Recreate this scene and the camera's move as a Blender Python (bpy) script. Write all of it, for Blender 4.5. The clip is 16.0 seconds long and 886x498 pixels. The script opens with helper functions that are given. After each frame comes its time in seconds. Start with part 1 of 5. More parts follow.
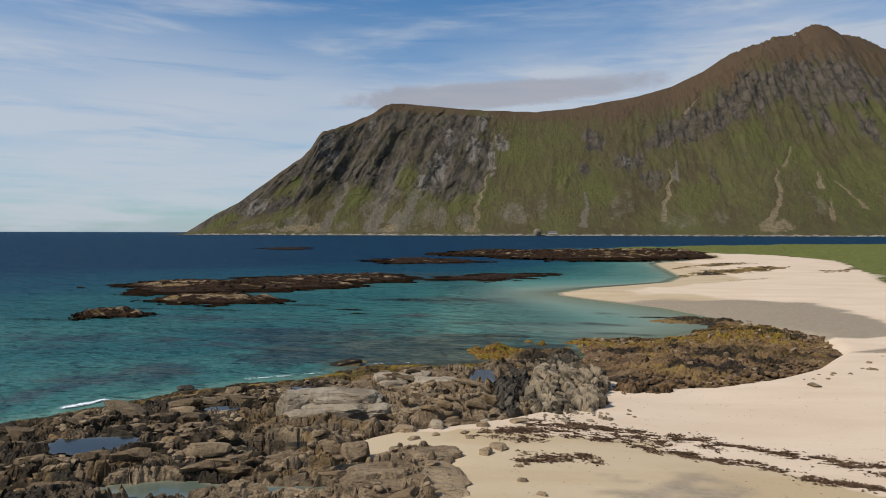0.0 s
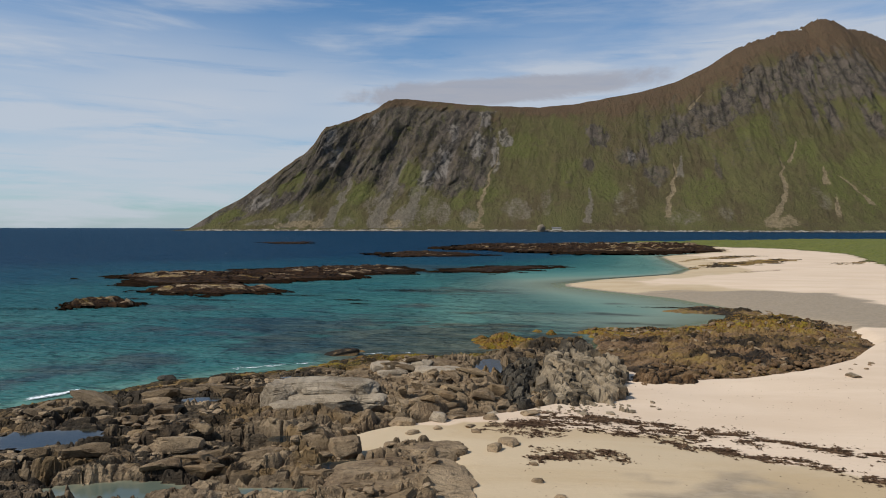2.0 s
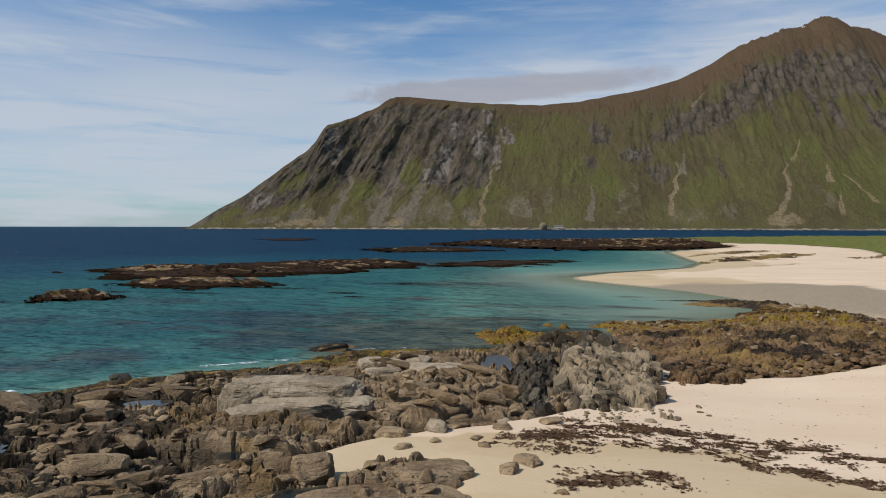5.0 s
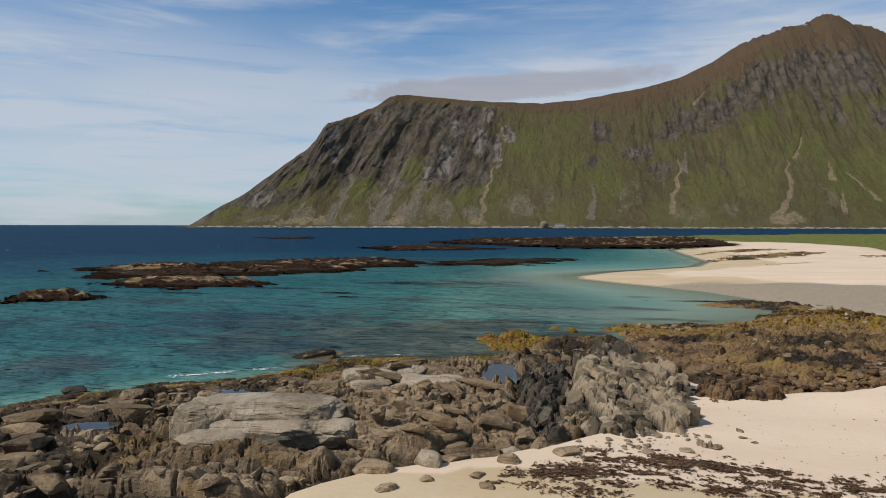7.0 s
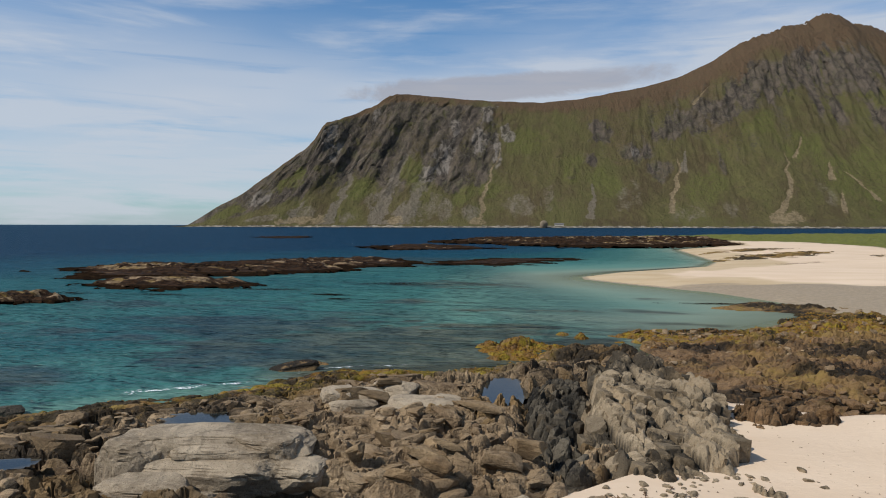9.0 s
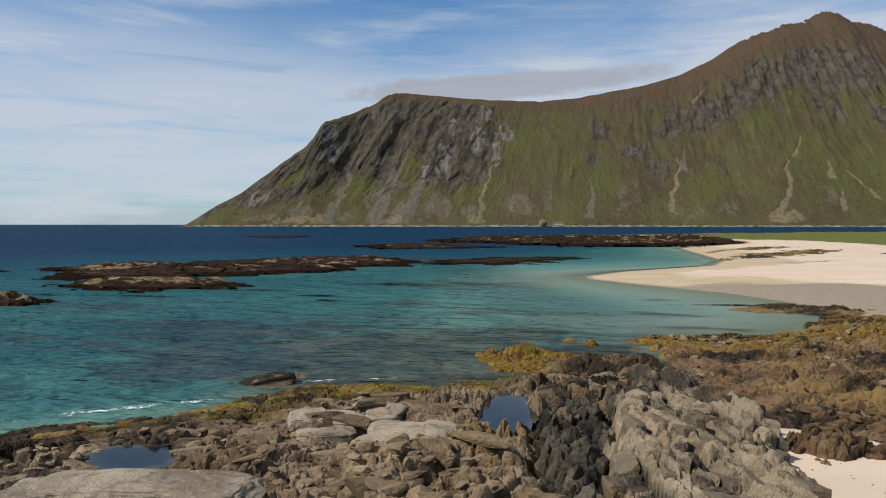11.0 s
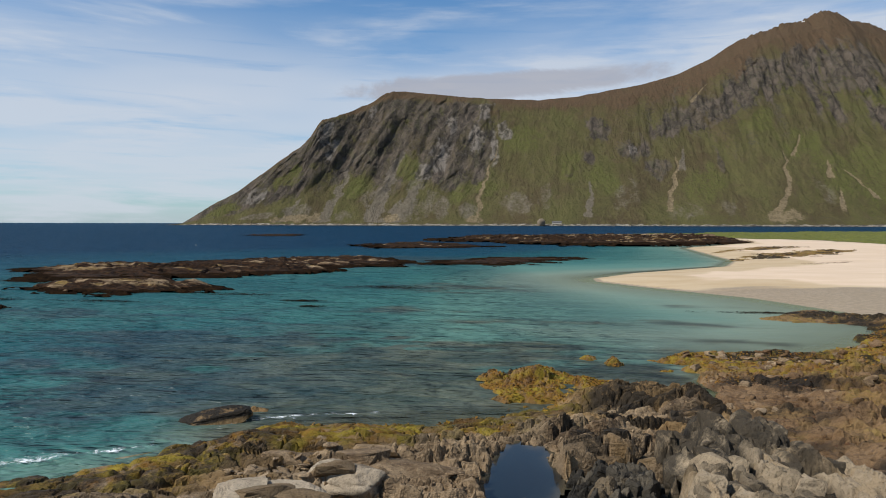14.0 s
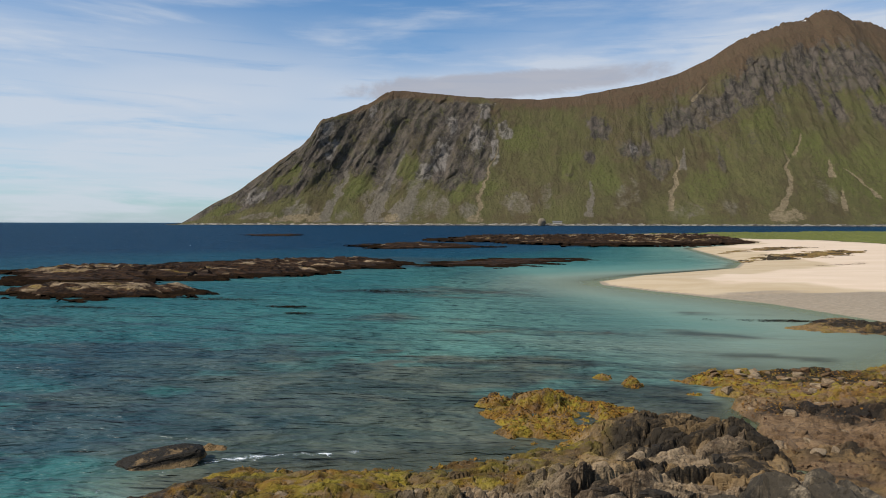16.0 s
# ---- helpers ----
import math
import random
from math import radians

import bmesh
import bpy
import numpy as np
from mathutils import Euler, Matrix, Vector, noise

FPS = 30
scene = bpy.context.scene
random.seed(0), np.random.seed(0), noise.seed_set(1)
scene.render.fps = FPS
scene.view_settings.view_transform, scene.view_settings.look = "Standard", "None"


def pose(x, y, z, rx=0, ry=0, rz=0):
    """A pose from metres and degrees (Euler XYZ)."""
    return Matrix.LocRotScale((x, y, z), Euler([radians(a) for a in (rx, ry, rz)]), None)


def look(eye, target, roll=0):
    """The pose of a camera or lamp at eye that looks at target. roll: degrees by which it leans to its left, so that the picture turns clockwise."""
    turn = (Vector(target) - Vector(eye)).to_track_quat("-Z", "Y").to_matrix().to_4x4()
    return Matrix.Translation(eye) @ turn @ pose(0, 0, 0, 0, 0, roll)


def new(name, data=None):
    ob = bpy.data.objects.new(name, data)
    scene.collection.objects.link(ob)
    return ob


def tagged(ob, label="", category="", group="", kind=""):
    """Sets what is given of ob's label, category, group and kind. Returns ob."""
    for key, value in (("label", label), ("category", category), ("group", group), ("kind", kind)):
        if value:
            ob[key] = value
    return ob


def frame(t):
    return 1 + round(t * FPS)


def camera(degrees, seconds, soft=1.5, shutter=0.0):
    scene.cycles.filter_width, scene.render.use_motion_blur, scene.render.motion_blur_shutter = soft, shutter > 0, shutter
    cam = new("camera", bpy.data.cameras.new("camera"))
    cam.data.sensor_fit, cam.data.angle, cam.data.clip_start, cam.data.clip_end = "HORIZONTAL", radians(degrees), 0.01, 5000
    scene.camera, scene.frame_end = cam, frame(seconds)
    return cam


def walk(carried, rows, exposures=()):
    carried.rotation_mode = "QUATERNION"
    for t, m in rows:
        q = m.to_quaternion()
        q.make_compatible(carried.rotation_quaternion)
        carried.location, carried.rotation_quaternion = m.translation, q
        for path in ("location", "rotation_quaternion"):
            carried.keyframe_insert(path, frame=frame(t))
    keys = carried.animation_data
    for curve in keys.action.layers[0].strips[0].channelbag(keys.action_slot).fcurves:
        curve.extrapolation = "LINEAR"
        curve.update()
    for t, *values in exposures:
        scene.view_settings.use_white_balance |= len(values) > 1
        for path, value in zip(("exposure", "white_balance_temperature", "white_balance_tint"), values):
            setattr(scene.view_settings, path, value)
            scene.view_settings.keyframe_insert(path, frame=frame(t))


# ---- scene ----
cam = camera(66.0, 16.0, soft=1.0)
PATH = [
    (0, (2.361, -3.48, 9.344), (2.065, -1.502, 9.292), 0.1),
    (0.5, (2.259, -2.771, 9.12), (1.96, -0.794, 9.065), 0.1),
    (1, (2.145, -1.969, 8.848), (1.844, 0.008, 8.79), 0.1),
    (1.5, (2.048, -1.155, 8.587), (1.744, 0.821, 8.526), 0.1),
    (2, (1.916, -0.296, 8.298), (1.61, 1.679, 8.235), 0.1),
    (2.5, (1.793, 0.573, 8.015), (1.486, 2.549, 7.951), 0.1),
    (3, (1.675, 1.432, 7.747), (1.367, 3.408, 7.683), 0.1),
    (3.5, (1.548, 2.29, 7.546), (1.239, 4.265, 7.48), 0.1),
    (4, (1.438, 3.169, 7.372), (1.128, 5.144, 7.306), 0.1),
    (6.5, (0.837, 7.725, 6.944), (0.525, 9.699, 6.874), 0.1),
    (7, (0.778, 8.644, 6.906), (0.465, 10.618, 6.835), 0.1),
    (7.5, (0.699, 9.609, 6.869), (0.385, 11.583, 6.799), 0.0),
    (8, (0.545, 10.579, 6.81), (0.234, 12.553, 6.74), 0.1),
    (8.5, (0.451, 11.523, 6.764), (0.139, 13.497, 6.692), 0.1),
    (9, (0.321, 12.464, 6.711), (0.01, 14.439, 6.639), 0.1),
    (11.5, (-0.207, 17.297, 6.413), (-0.515, 19.272, 6.339), 0.0),
    (12, (-0.35, 18.207, 6.388), (-0.656, 20.182, 6.314), 0.1),
    (12.5, (-0.471, 19.181, 6.367), (-0.778, 21.156, 6.292), 0.0),
    (13, (-0.603, 20.107, 6.372), (-0.908, 22.082, 6.296), 0.1),
    (13.5, (-0.715, 21.075, 6.36), (-1.021, 23.05, 6.284), 0.1),
    (14, (-0.851, 22.016, 6.359), (-1.153, 23.991, 6.282), 0.1),
    (14.5, (-0.923, 22.978, 6.346), (-1.227, 24.954, 6.27), 0.0),
    (15, (-1.029, 23.907, 6.332), (-1.331, 25.883, 6.255), 0.0),
    (15.5, (-1.145, 24.837, 6.39), (-1.446, 26.813, 6.311), 0.1),
    (16, (-1.2, 25.782, 6.416), (-1.503, 27.757, 6.338), 0.1),
]
walk(cam, [(t, look(eye, target, roll)) for t, eye, target, roll in PATH], ((0, -0.07, 6320, 10), (4, -0.06, 6320, 10), (9, -0.01, 6320, 10), (16, 0.14, 6320, 10)))

# ---- world and sun ----
SUN_AZ, SUN_EL = radians(237), radians(46)      # clockwise from +y; height over the horizon
world = bpy.data.worlds.new("sky")
scene.world = world
world.use_nodes = True


class Nodes:
    """Short hand for building a node tree."""

    def __init__(self, tree):
        self.tree = tree
        tree.nodes.clear()

    def put(self, socket, value):
        if value is None:
            return
        if hasattr(value, "is_output"):
            self.tree.links.new(value, socket)
        elif isinstance(value, tuple) and len(value) == 3 and socket.type == "RGBA":
            socket.default_value = (*value, 1)
        else:
            socket.default_value = value

    def node(self, kind, *args, **named):
        n = self.tree.nodes.new(kind)
        for i, v in enumerate(args):
            self.put(n.inputs[i], v)
        for k, v in named.items():
            self.put(n.inputs[k.replace("_", " ")], v)
        return n

    def math(self, op, a, b=None, clamp=False):
        n = self.tree.nodes.new("ShaderNodeMath")
        n.operation, n.use_clamp = op, clamp
        self.put(n.inputs[0], a)
        self.put(n.inputs[1], b)
        return n.outputs[0]

    def step(self, value, lo, hi):
        n = self.tree.nodes.new("ShaderNodeMapRange")
        n.interpolation_type = "SMOOTHSTEP"
        self.put(n.inputs[0], value)
        n.inputs[1].default_value, n.inputs[2].default_value = lo, hi
        return n.outputs[0]

    def mix(self, fac, a, b, blend="MIX"):
        n = self.tree.nodes.new("ShaderNodeMix")
        n.data_type, n.blend_type = "RGBA", blend
        self.put(n.inputs[0], fac)
        self.put(n.inputs[6], a)
        self.put(n.inputs[7], b)
        return n.outputs[2]

    def scaled(self, vector, x, y, z, turn=0.0, move=(0, 0, 0)):
        n = self.tree.nodes.new("ShaderNodeMapping")
        self.put(n.inputs[0], vector)
        n.inputs[1].default_value = move
        n.inputs[2].default_value = (0, 0, radians(turn))
        n.inputs[3].default_value = (x, y, z)
        return n.outputs[0]

    def noise(self, vector, scale, detail=4.0, rough=0.55, warp=0.0):
        n = self.tree.nodes.new("ShaderNodeTexNoise")
        self.put(n.inputs["Vector"], vector)
        n.inputs["Scale"].default_value, n.inputs["Detail"].default_value = scale, detail
        n.inputs["Roughness"].default_value, n.inputs["Distortion"].default_value = rough, warp
        return n.outputs[0]

    def cells(self, vector, scale, feature="F1"):
        n = self.tree.nodes.new("ShaderNodeTexVoronoi")
        n.feature = feature
        self.put(n.inputs["Vector"], vector)
        n.inputs["Scale"].default_value = scale
        return n.outputs["Distance"]

    def attr(self, name):
        n = self.tree.nodes.new("ShaderNodeAttribute")
        n.attribute_name = name
        return n.outputs["Fac"]

    def place(self):
        return self.tree.nodes.new("ShaderNodeNewGeometry").outputs["Position"]

    def bump(self, height, strength, distance, normal=None):
        n = self.tree.nodes.new("ShaderNodeBump")
        n.inputs["Strength"].default_value, n.inputs["Distance"].default_value = strength, distance
        self.put(n.inputs["Height"], height)
        self.put(n.inputs["Normal"], normal)
        return n.outputs[0]


w = Nodes(world.node_tree)
sky = w.tree.nodes.new("ShaderNodeTexSky")
sky.sky_type, sky.sun_disc, sky.sun_elevation, sky.sun_rotation = "NISHITA", False, SUN_EL, SUN_AZ
sky.dust_density, sky.ozone_density = 0.5, 2.0
heading = w.tree.nodes.new("ShaderNodeTexCoord").outputs["Generated"]
up = w.tree.nodes.new("ShaderNodeSeparateXYZ")
w.put(up.inputs[0], heading)
up = up.outputs[2]
# thin streaks of cirrus, a white veil low over the sea, a grey bank behind the ridge
streak = w.noise(w.scaled(heading, 1.0, 1.0, 7.5, 0, (0.3, 0.1, 0.0)), 2.6, 7, 0.55, 0.35)
streak = w.step(streak, 0.44, 0.72)
fine = w.noise(w.scaled(heading, 1.2, 1.2, 16.0), 3.2, 6, 0.6, 0.5)
veil = w.math("MULTIPLY", w.step(up, 0.33, 0.17), w.step(w.noise(w.scaled(heading, 1.0, 1.0, 5.0, 0, (1.7, 0, 0)), 1.4, 3, 0.5), 0.10, 0.50))
veil = w.math("MULTIPLY", veil, w.math("ADD", 0.55, w.math("MULTIPLY", w.step(up, 0.01, 0.09), 0.45)))
cover = w.math("ADD", w.math("MULTIPLY", streak, 0.75), w.math("MULTIPLY", veil, 1.0), True)
axes = w.tree.nodes.new("ShaderNodeSeparateXYZ")
w.put(axes.inputs[0], heading)
plume = w.step(w.noise(w.scaled(heading, 1.0, 1.0, 6.0, 0, (2.3, 0.4, 0.7)), 2.4, 7, 0.6, 0.5), 0.40, 0.62)
plume = w.math("MULTIPLY", plume, w.step(axes.outputs[0], -0.12, 0.18))
cover = w.math("ADD", cover, w.math("MULTIPLY", plume, 0.30), True)
cover = w.math("MULTIPLY", cover, w.step(fine, 0.05, 0.5), True)
clear = w.mix(1.0, sky.outputs[0], (0.58, 0.95, 1.18), "MULTIPLY")
heaven = w.mix(w.math("MULTIPLY", cover, 0.85), clear, (6.0, 6.35, 6.9))
across = w.math("DIVIDE", w.math("ADD", axes.outputs[0], 0.045), 0.24)
height = w.math("DIVIDE", w.math("SUBTRACT", up, w.math("ADD", 0.199, w.math("MULTIPLY", axes.outputs[0], 0.05))), 0.020)
lump = w.math("MULTIPLY", w.math("SUBTRACT", w.noise(w.scaled(heading, 1, 1, 2.5), 7.0, 6, 0.65, 0.5), 0.5), 3.2)
bank = w.math("ADD", w.math("ADD", w.math("MULTIPLY", across, across), w.math("MULTIPLY", height, height)), lump)
bank = w.math("MULTIPLY", w.step(bank, 1.1, 0.3), w.step(axes.outputs[1], 0.0, 0.3))
heaven = w.mix(w.math("MULTIPLY", bank, 0.7), heaven, (3.75, 3.7, 4.1))
w.tree.links.new(w.node("ShaderNodeBackground", heaven, 0.095).outputs[0], w.node("ShaderNodeOutputWorld").inputs[0])

lamp = bpy.data.lights.new("sun", "SUN")
lamp.energy, lamp.angle, lamp.color = 4.8, radians(0.6), (1.0, 0.95, 0.87)
sun = new("sun", lamp)
to_sun = Vector((math.sin(SUN_AZ) * math.cos(SUN_EL), math.cos(SUN_AZ) * math.cos(SUN_EL), math.sin(SUN_EL)))
sun.matrix_world = look(to_sun * 300, (0, 0, 0))


# ---- noise on arrays ----
def rnd(ix, iy, seed):
    h = (ix.astype(np.int64) * 374761393 + iy.astype(np.int64) * 668265263 + seed * 974634777) & 0xFFFFFFFF
    h = ((h ^ (h >> 13)) * 1274126177) & 0xFFFFFFFF
    h = ((h ^ (h >> 16)) * 2246822519) & 0xFFFFFFFF
    return ((h ^ (h >> 15)) & 0xFFFFFF) / float(0x1000000)


def soft(a, lo, hi):
    s = np.clip((a - lo) / (hi - lo), 0, 1)
    return s * s * (3 - 2 * s)


def value(x, y, seed=0):
    ix, iy = np.floor(x), np.floor(y)
    fx, fy = x - ix, y - iy
    fx, fy = fx ** 3 * (fx * (fx * 6 - 15) + 10), fy ** 3 * (fy * (fy * 6 - 15) + 10)
    a, b, c, d = rnd(ix, iy, seed), rnd(ix + 1, iy, seed), rnd(ix, iy + 1, seed), rnd(ix + 1, iy + 1, seed)
    return 2 * ((a * (1 - fx) + b * fx) * (1 - fy) + (c * (1 - fx) + d * fx) * fy) - 1


def fbm(x, y, octaves=4, seed=0, gain=0.5):
    total, amp = 0, 1
    for i in range(octaves):
        total = total + amp * value(x + 13.7 * i, y - 7.3 * i, seed + i)
        x, y, amp = 0.8 * 2 * x - 0.6 * 2 * y, 0.6 * 2 * x + 0.8 * 2 * y, amp * gain
    return total


def ridged(x, y, octaves=4, seed=0, gain=0.5):
    total, amp = 0, 1
    for i in range(octaves):
        total = total + amp * (1 - 2 * np.abs(value(x + 5.1 * i, y + 9.2 * i, seed + i)))
        x, y, amp = 2.03 * x, 2.03 * y, amp * gain
    return total


def worley(x, y, seed=0):
    """Nearest and second nearest cell distance, offset to the nearest cell and three numbers of that cell."""
    ix, iy = np.floor(x), np.floor(y)
    f1 = np.full(x.shape, 9.0)
    f2 = np.full(x.shape, 9.0)
    ox, oy, cx, cy = (np.zeros(x.shape) for _ in range(4))
    for i in (-1, 0, 1):
        for j in (-1, 0, 1):
            gx, gy = ix + i, iy + j
            dx, dy = x - gx - rnd(gx, gy, seed), y - gy - rnd(gx, gy, seed + 1)
            d = np.sqrt(dx * dx + dy * dy)
            near = d < f1
            f2 = np.where(near, f1, np.minimum(f2, d))
            f1 = np.where(near, d, f1)
            ox, oy, cx, cy = np.where(near, dx, ox), np.where(near, dy, oy), np.where(near, gx, cx), np.where(near, gy, cy)
    return f1, f2, ox, oy, rnd(cx, cy, seed + 2), rnd(cx, cy, seed + 3), rnd(cx, cy, seed + 4)


def blocks(x, y, long, wide, turn, seed, tilt=0.9, warp=0.35):
    """Jointed rock: every block has its own level and tilt, with cracks between. Returns relief (about -0.7 to 0.7), crack (0 in the crack) and a number per block."""
    c, s = math.cos(radians(turn)), math.sin(radians(turn))
    u, v = (c * x + s * y) / long, (-s * x + c * y) / wide
    u, v = u + warp * fbm(u * 1.1, v * 1.1, 2, seed + 50, 0.35), v + warp * fbm(u * 1.1 + 40, v * 1.1, 2, seed + 60, 0.35)
    f1, f2, ox, oy, r1, r2, r3 = worley(u, v, seed)
    relief = (r1 - 0.5) + tilt * ((r2 - 0.5) * ox + (r3 - 0.78) * oy)
    return relief, soft(f2 - f1, 0.0, 0.13), r2


def bricks(x, y, long, wide, turn, seed, tilt=0.8, warp=0.45):
    """Bedded rock: rows of blocks along one strike, split by cross joints. Returns relief, metres to the nearest joint and a number per block."""
    c, s = math.cos(radians(turn)), math.sin(radians(turn))
    u, v = (c * x + s * y) / long, (-s * x + c * y) / wide
    v = v + 2 * warp * fbm(u * 0.45, v * 0.3, 3, seed + 50, 0.5) + 0.3 * warp * fbm(u * 2.5, v * 1.6, 2, seed + 55)
    u = u + warp * fbm(u * 0.9 + 40, v * 0.8, 3, seed + 60, 0.5)
    k = np.floor(v)
    fv = v - k
    rate = 0.65 + 0.9 * rnd(k, k * 0, seed)
    w_ = u * rate + 17 * rnd(k, k * 0, seed + 1)
    col = np.floor(w_)
    fu = w_ - col
    r1, r2, r3 = rnd(col, k, seed + 2), rnd(col, k, seed + 3), rnd(col, k, seed + 4)
    gap = np.minimum(np.minimum(fu, 1 - fu) * long / rate, np.minimum(fv, 1 - fv) * wide)
    return (r1 - 0.5) + tilt * ((r2 - 0.5) * (fu - 0.5) + (r3 - 0.25) * (fv - 0.5)), gap, r2


def worn(gap, radius):
    """Rounded edge: 0 in the joint, 1 from one radius on."""
    q = np.clip(gap / radius, 0, 1)
    return np.sqrt(1 - (1 - q) ** 2)


def pillows(x, y, long, wide, turn, seed, warp=0.3, round_off=0.45):
    """Blocks with worn, rounded edges: 0 in the joints, 1 on top; and a number per block."""
    c, s = math.cos(radians(turn)), math.sin(radians(turn))
    u, v = (c * x + s * y) / long, (-s * x + c * y) / wide
    u, v = u + warp * fbm(u * 1.1, v * 1.1, 2, seed + 50, 0.35), v + warp * fbm(u * 1.1 + 40, v * 1.1, 2, seed + 60, 0.35)
    f1, f2, ox, oy, r1, r2, r3 = worley(u, v, seed)
    return np.sqrt(np.clip((f2 - f1) / round_off, 0, 1)), r1


def distance(x, y, line, closed=True):
    """Distance to a line; for a closed one positive inside, negative outside."""
    p = np.array(line, float)
    q = np.roll(p, -1, 0) if closed else p[1:]
    p = p if closed else p[:-1]
    best = np.full(x.shape, 1e9)
    inside = np.zeros(x.shape, bool)
    for (ax, ay), (bx, by) in zip(p, q):
        ex, ey = bx - ax, by - ay
        s = np.clip(((x - ax) * ex + (y - ay) * ey) / (ex * ex + ey * ey + 1e-12), 0, 1)
        best = np.minimum(best, np.hypot(x - ax - s * ex, y - ay - s * ey))
        if closed and ay != by:
            cross = ((ay > y) != (by > y)) & (x < (bx - ax) * (y - ay) / (by - ay) + ax)
            inside ^= cross
    return np.where(inside, best, -best) if closed else best


# ---- meshes ----
def sheet(name, X, Y, Z, material, attrs=None, keep=None, smooth=True):
    """A grid of points as one mesh object; keep: which points stay (a face stays where all its corners do)."""
    rows, cols = X.shape
    n = np.arange(rows * cols).reshape(rows, cols)
    quads = np.stack([n[:-1, :-1], n[:-1, 1:], n[1:, 1:], n[1:, :-1]], -1).reshape(-1, 4)
    co = np.stack([X, Y, Z], -1).reshape(-1, 3)
    if keep is not None:
        quads = quads[keep.reshape(-1)[quads].all(1)]
    used = np.unique(quads)
    remap = np.zeros(rows * cols, np.int64)
    remap[used] = np.arange(len(used))
    return solid(name, co[used], remap[quads], material, {k: v.reshape(-1)[used] for k, v in (attrs or {}).items()}, smooth)


def solid(name, co, faces, material, attrs=None, smooth=True):
    """A mesh object from arrays: points and faces of one size."""
    me = bpy.data.meshes.new(name)
    faces = np.asarray(faces)
    k = faces.shape[1]
    me.vertices.add(len(co))
    me.vertices.foreach_set("co", np.asarray(co, np.float32).reshape(-1))
    me.loops.add(faces.size)
    me.loops.foreach_set("vertex_index", faces.reshape(-1).astype(np.int32))
    me.polygons.add(len(faces))
    me.polygons.foreach_set("loop_start", np.arange(0, faces.size, k, dtype=np.int32))
    me.polygons.foreach_set("use_smooth", np.full(len(faces), smooth))
    for key, v in (attrs or {}).items():
        a = me.attributes.new(key, "FLOAT", "POINT")
        a.data.foreach_set("value", np.asarray(v, np.float32).reshape(-1))
    me.update()
    me.validate()
    me.materials.append(material)
    return new(name, me)


def axis(lo, hi, fine_lo, fine_hi, step, grow=1.12):
    """Places along one axis: even steps inside the fine stretch, growing ones outside it."""
    mid = list(np.arange(fine_lo, fine_hi + step / 2, step))
    out, d = [], step
    a = mid[-1]
    while a < hi:
        d *= grow
        a = min(a + d, hi)
        out.append(a)
    left, d, a = [], step, mid[0]
    while a > lo:
        d *= grow
        a = max(a - d, lo)
        left.append(a)
    return np.array(left[::-1] + mid + out)


def scatter(name, places, sizes, shape, material, seed, flat=0.6, tilt=0.5):
    """Many small copies of one little shape (points, faces), turned and sized at random, joined into one mesh."""
    rng = np.random.default_rng(seed)
    pts, faces = shape
    n = len(places)
    a = rng.uniform(0, 2 * np.pi, n)
    tx, ty = rng.normal(0, tilt, n), rng.normal(0, tilt, n)
    p = pts[None] * sizes[:, None, None] * rng.uniform(0.7, 1.35, (n, 1, 3)) * np.array([1, 1, flat])
    x = p[..., 0] * np.cos(a)[:, None] - p[..., 1] * np.sin(a)[:, None]
    y = p[..., 0] * np.sin(a)[:, None] + p[..., 1] * np.cos(a)[:, None]
    z = p[..., 2] + x * tx[:, None] + y * ty[:, None]
    co = np.stack([x, y, z], -1) + places[:, None, :]
    f = (faces[None] + (np.arange(n) * len(pts))[:, None, None]).reshape(-1, faces.shape[1])
    return solid(name, co.reshape(-1, 3), f, material, None, False)


# ---- materials ----
def material(name):
    m = bpy.data.materials.new(name)
    m.use_nodes = True
    return m, Nodes(m.node_tree)


def surface(t, colour, rough, normal=None, spec=0.35):
    b = t.node("ShaderNodeBsdfPrincipled", Base_Color=colour, Roughness=rough)
    b.inputs["Specular IOR Level"].default_value = spec
    t.put(b.inputs["Normal"], normal)
    t.tree.links.new(b.outputs[0], t.node("ShaderNodeOutputMaterial").inputs[0])
    return b


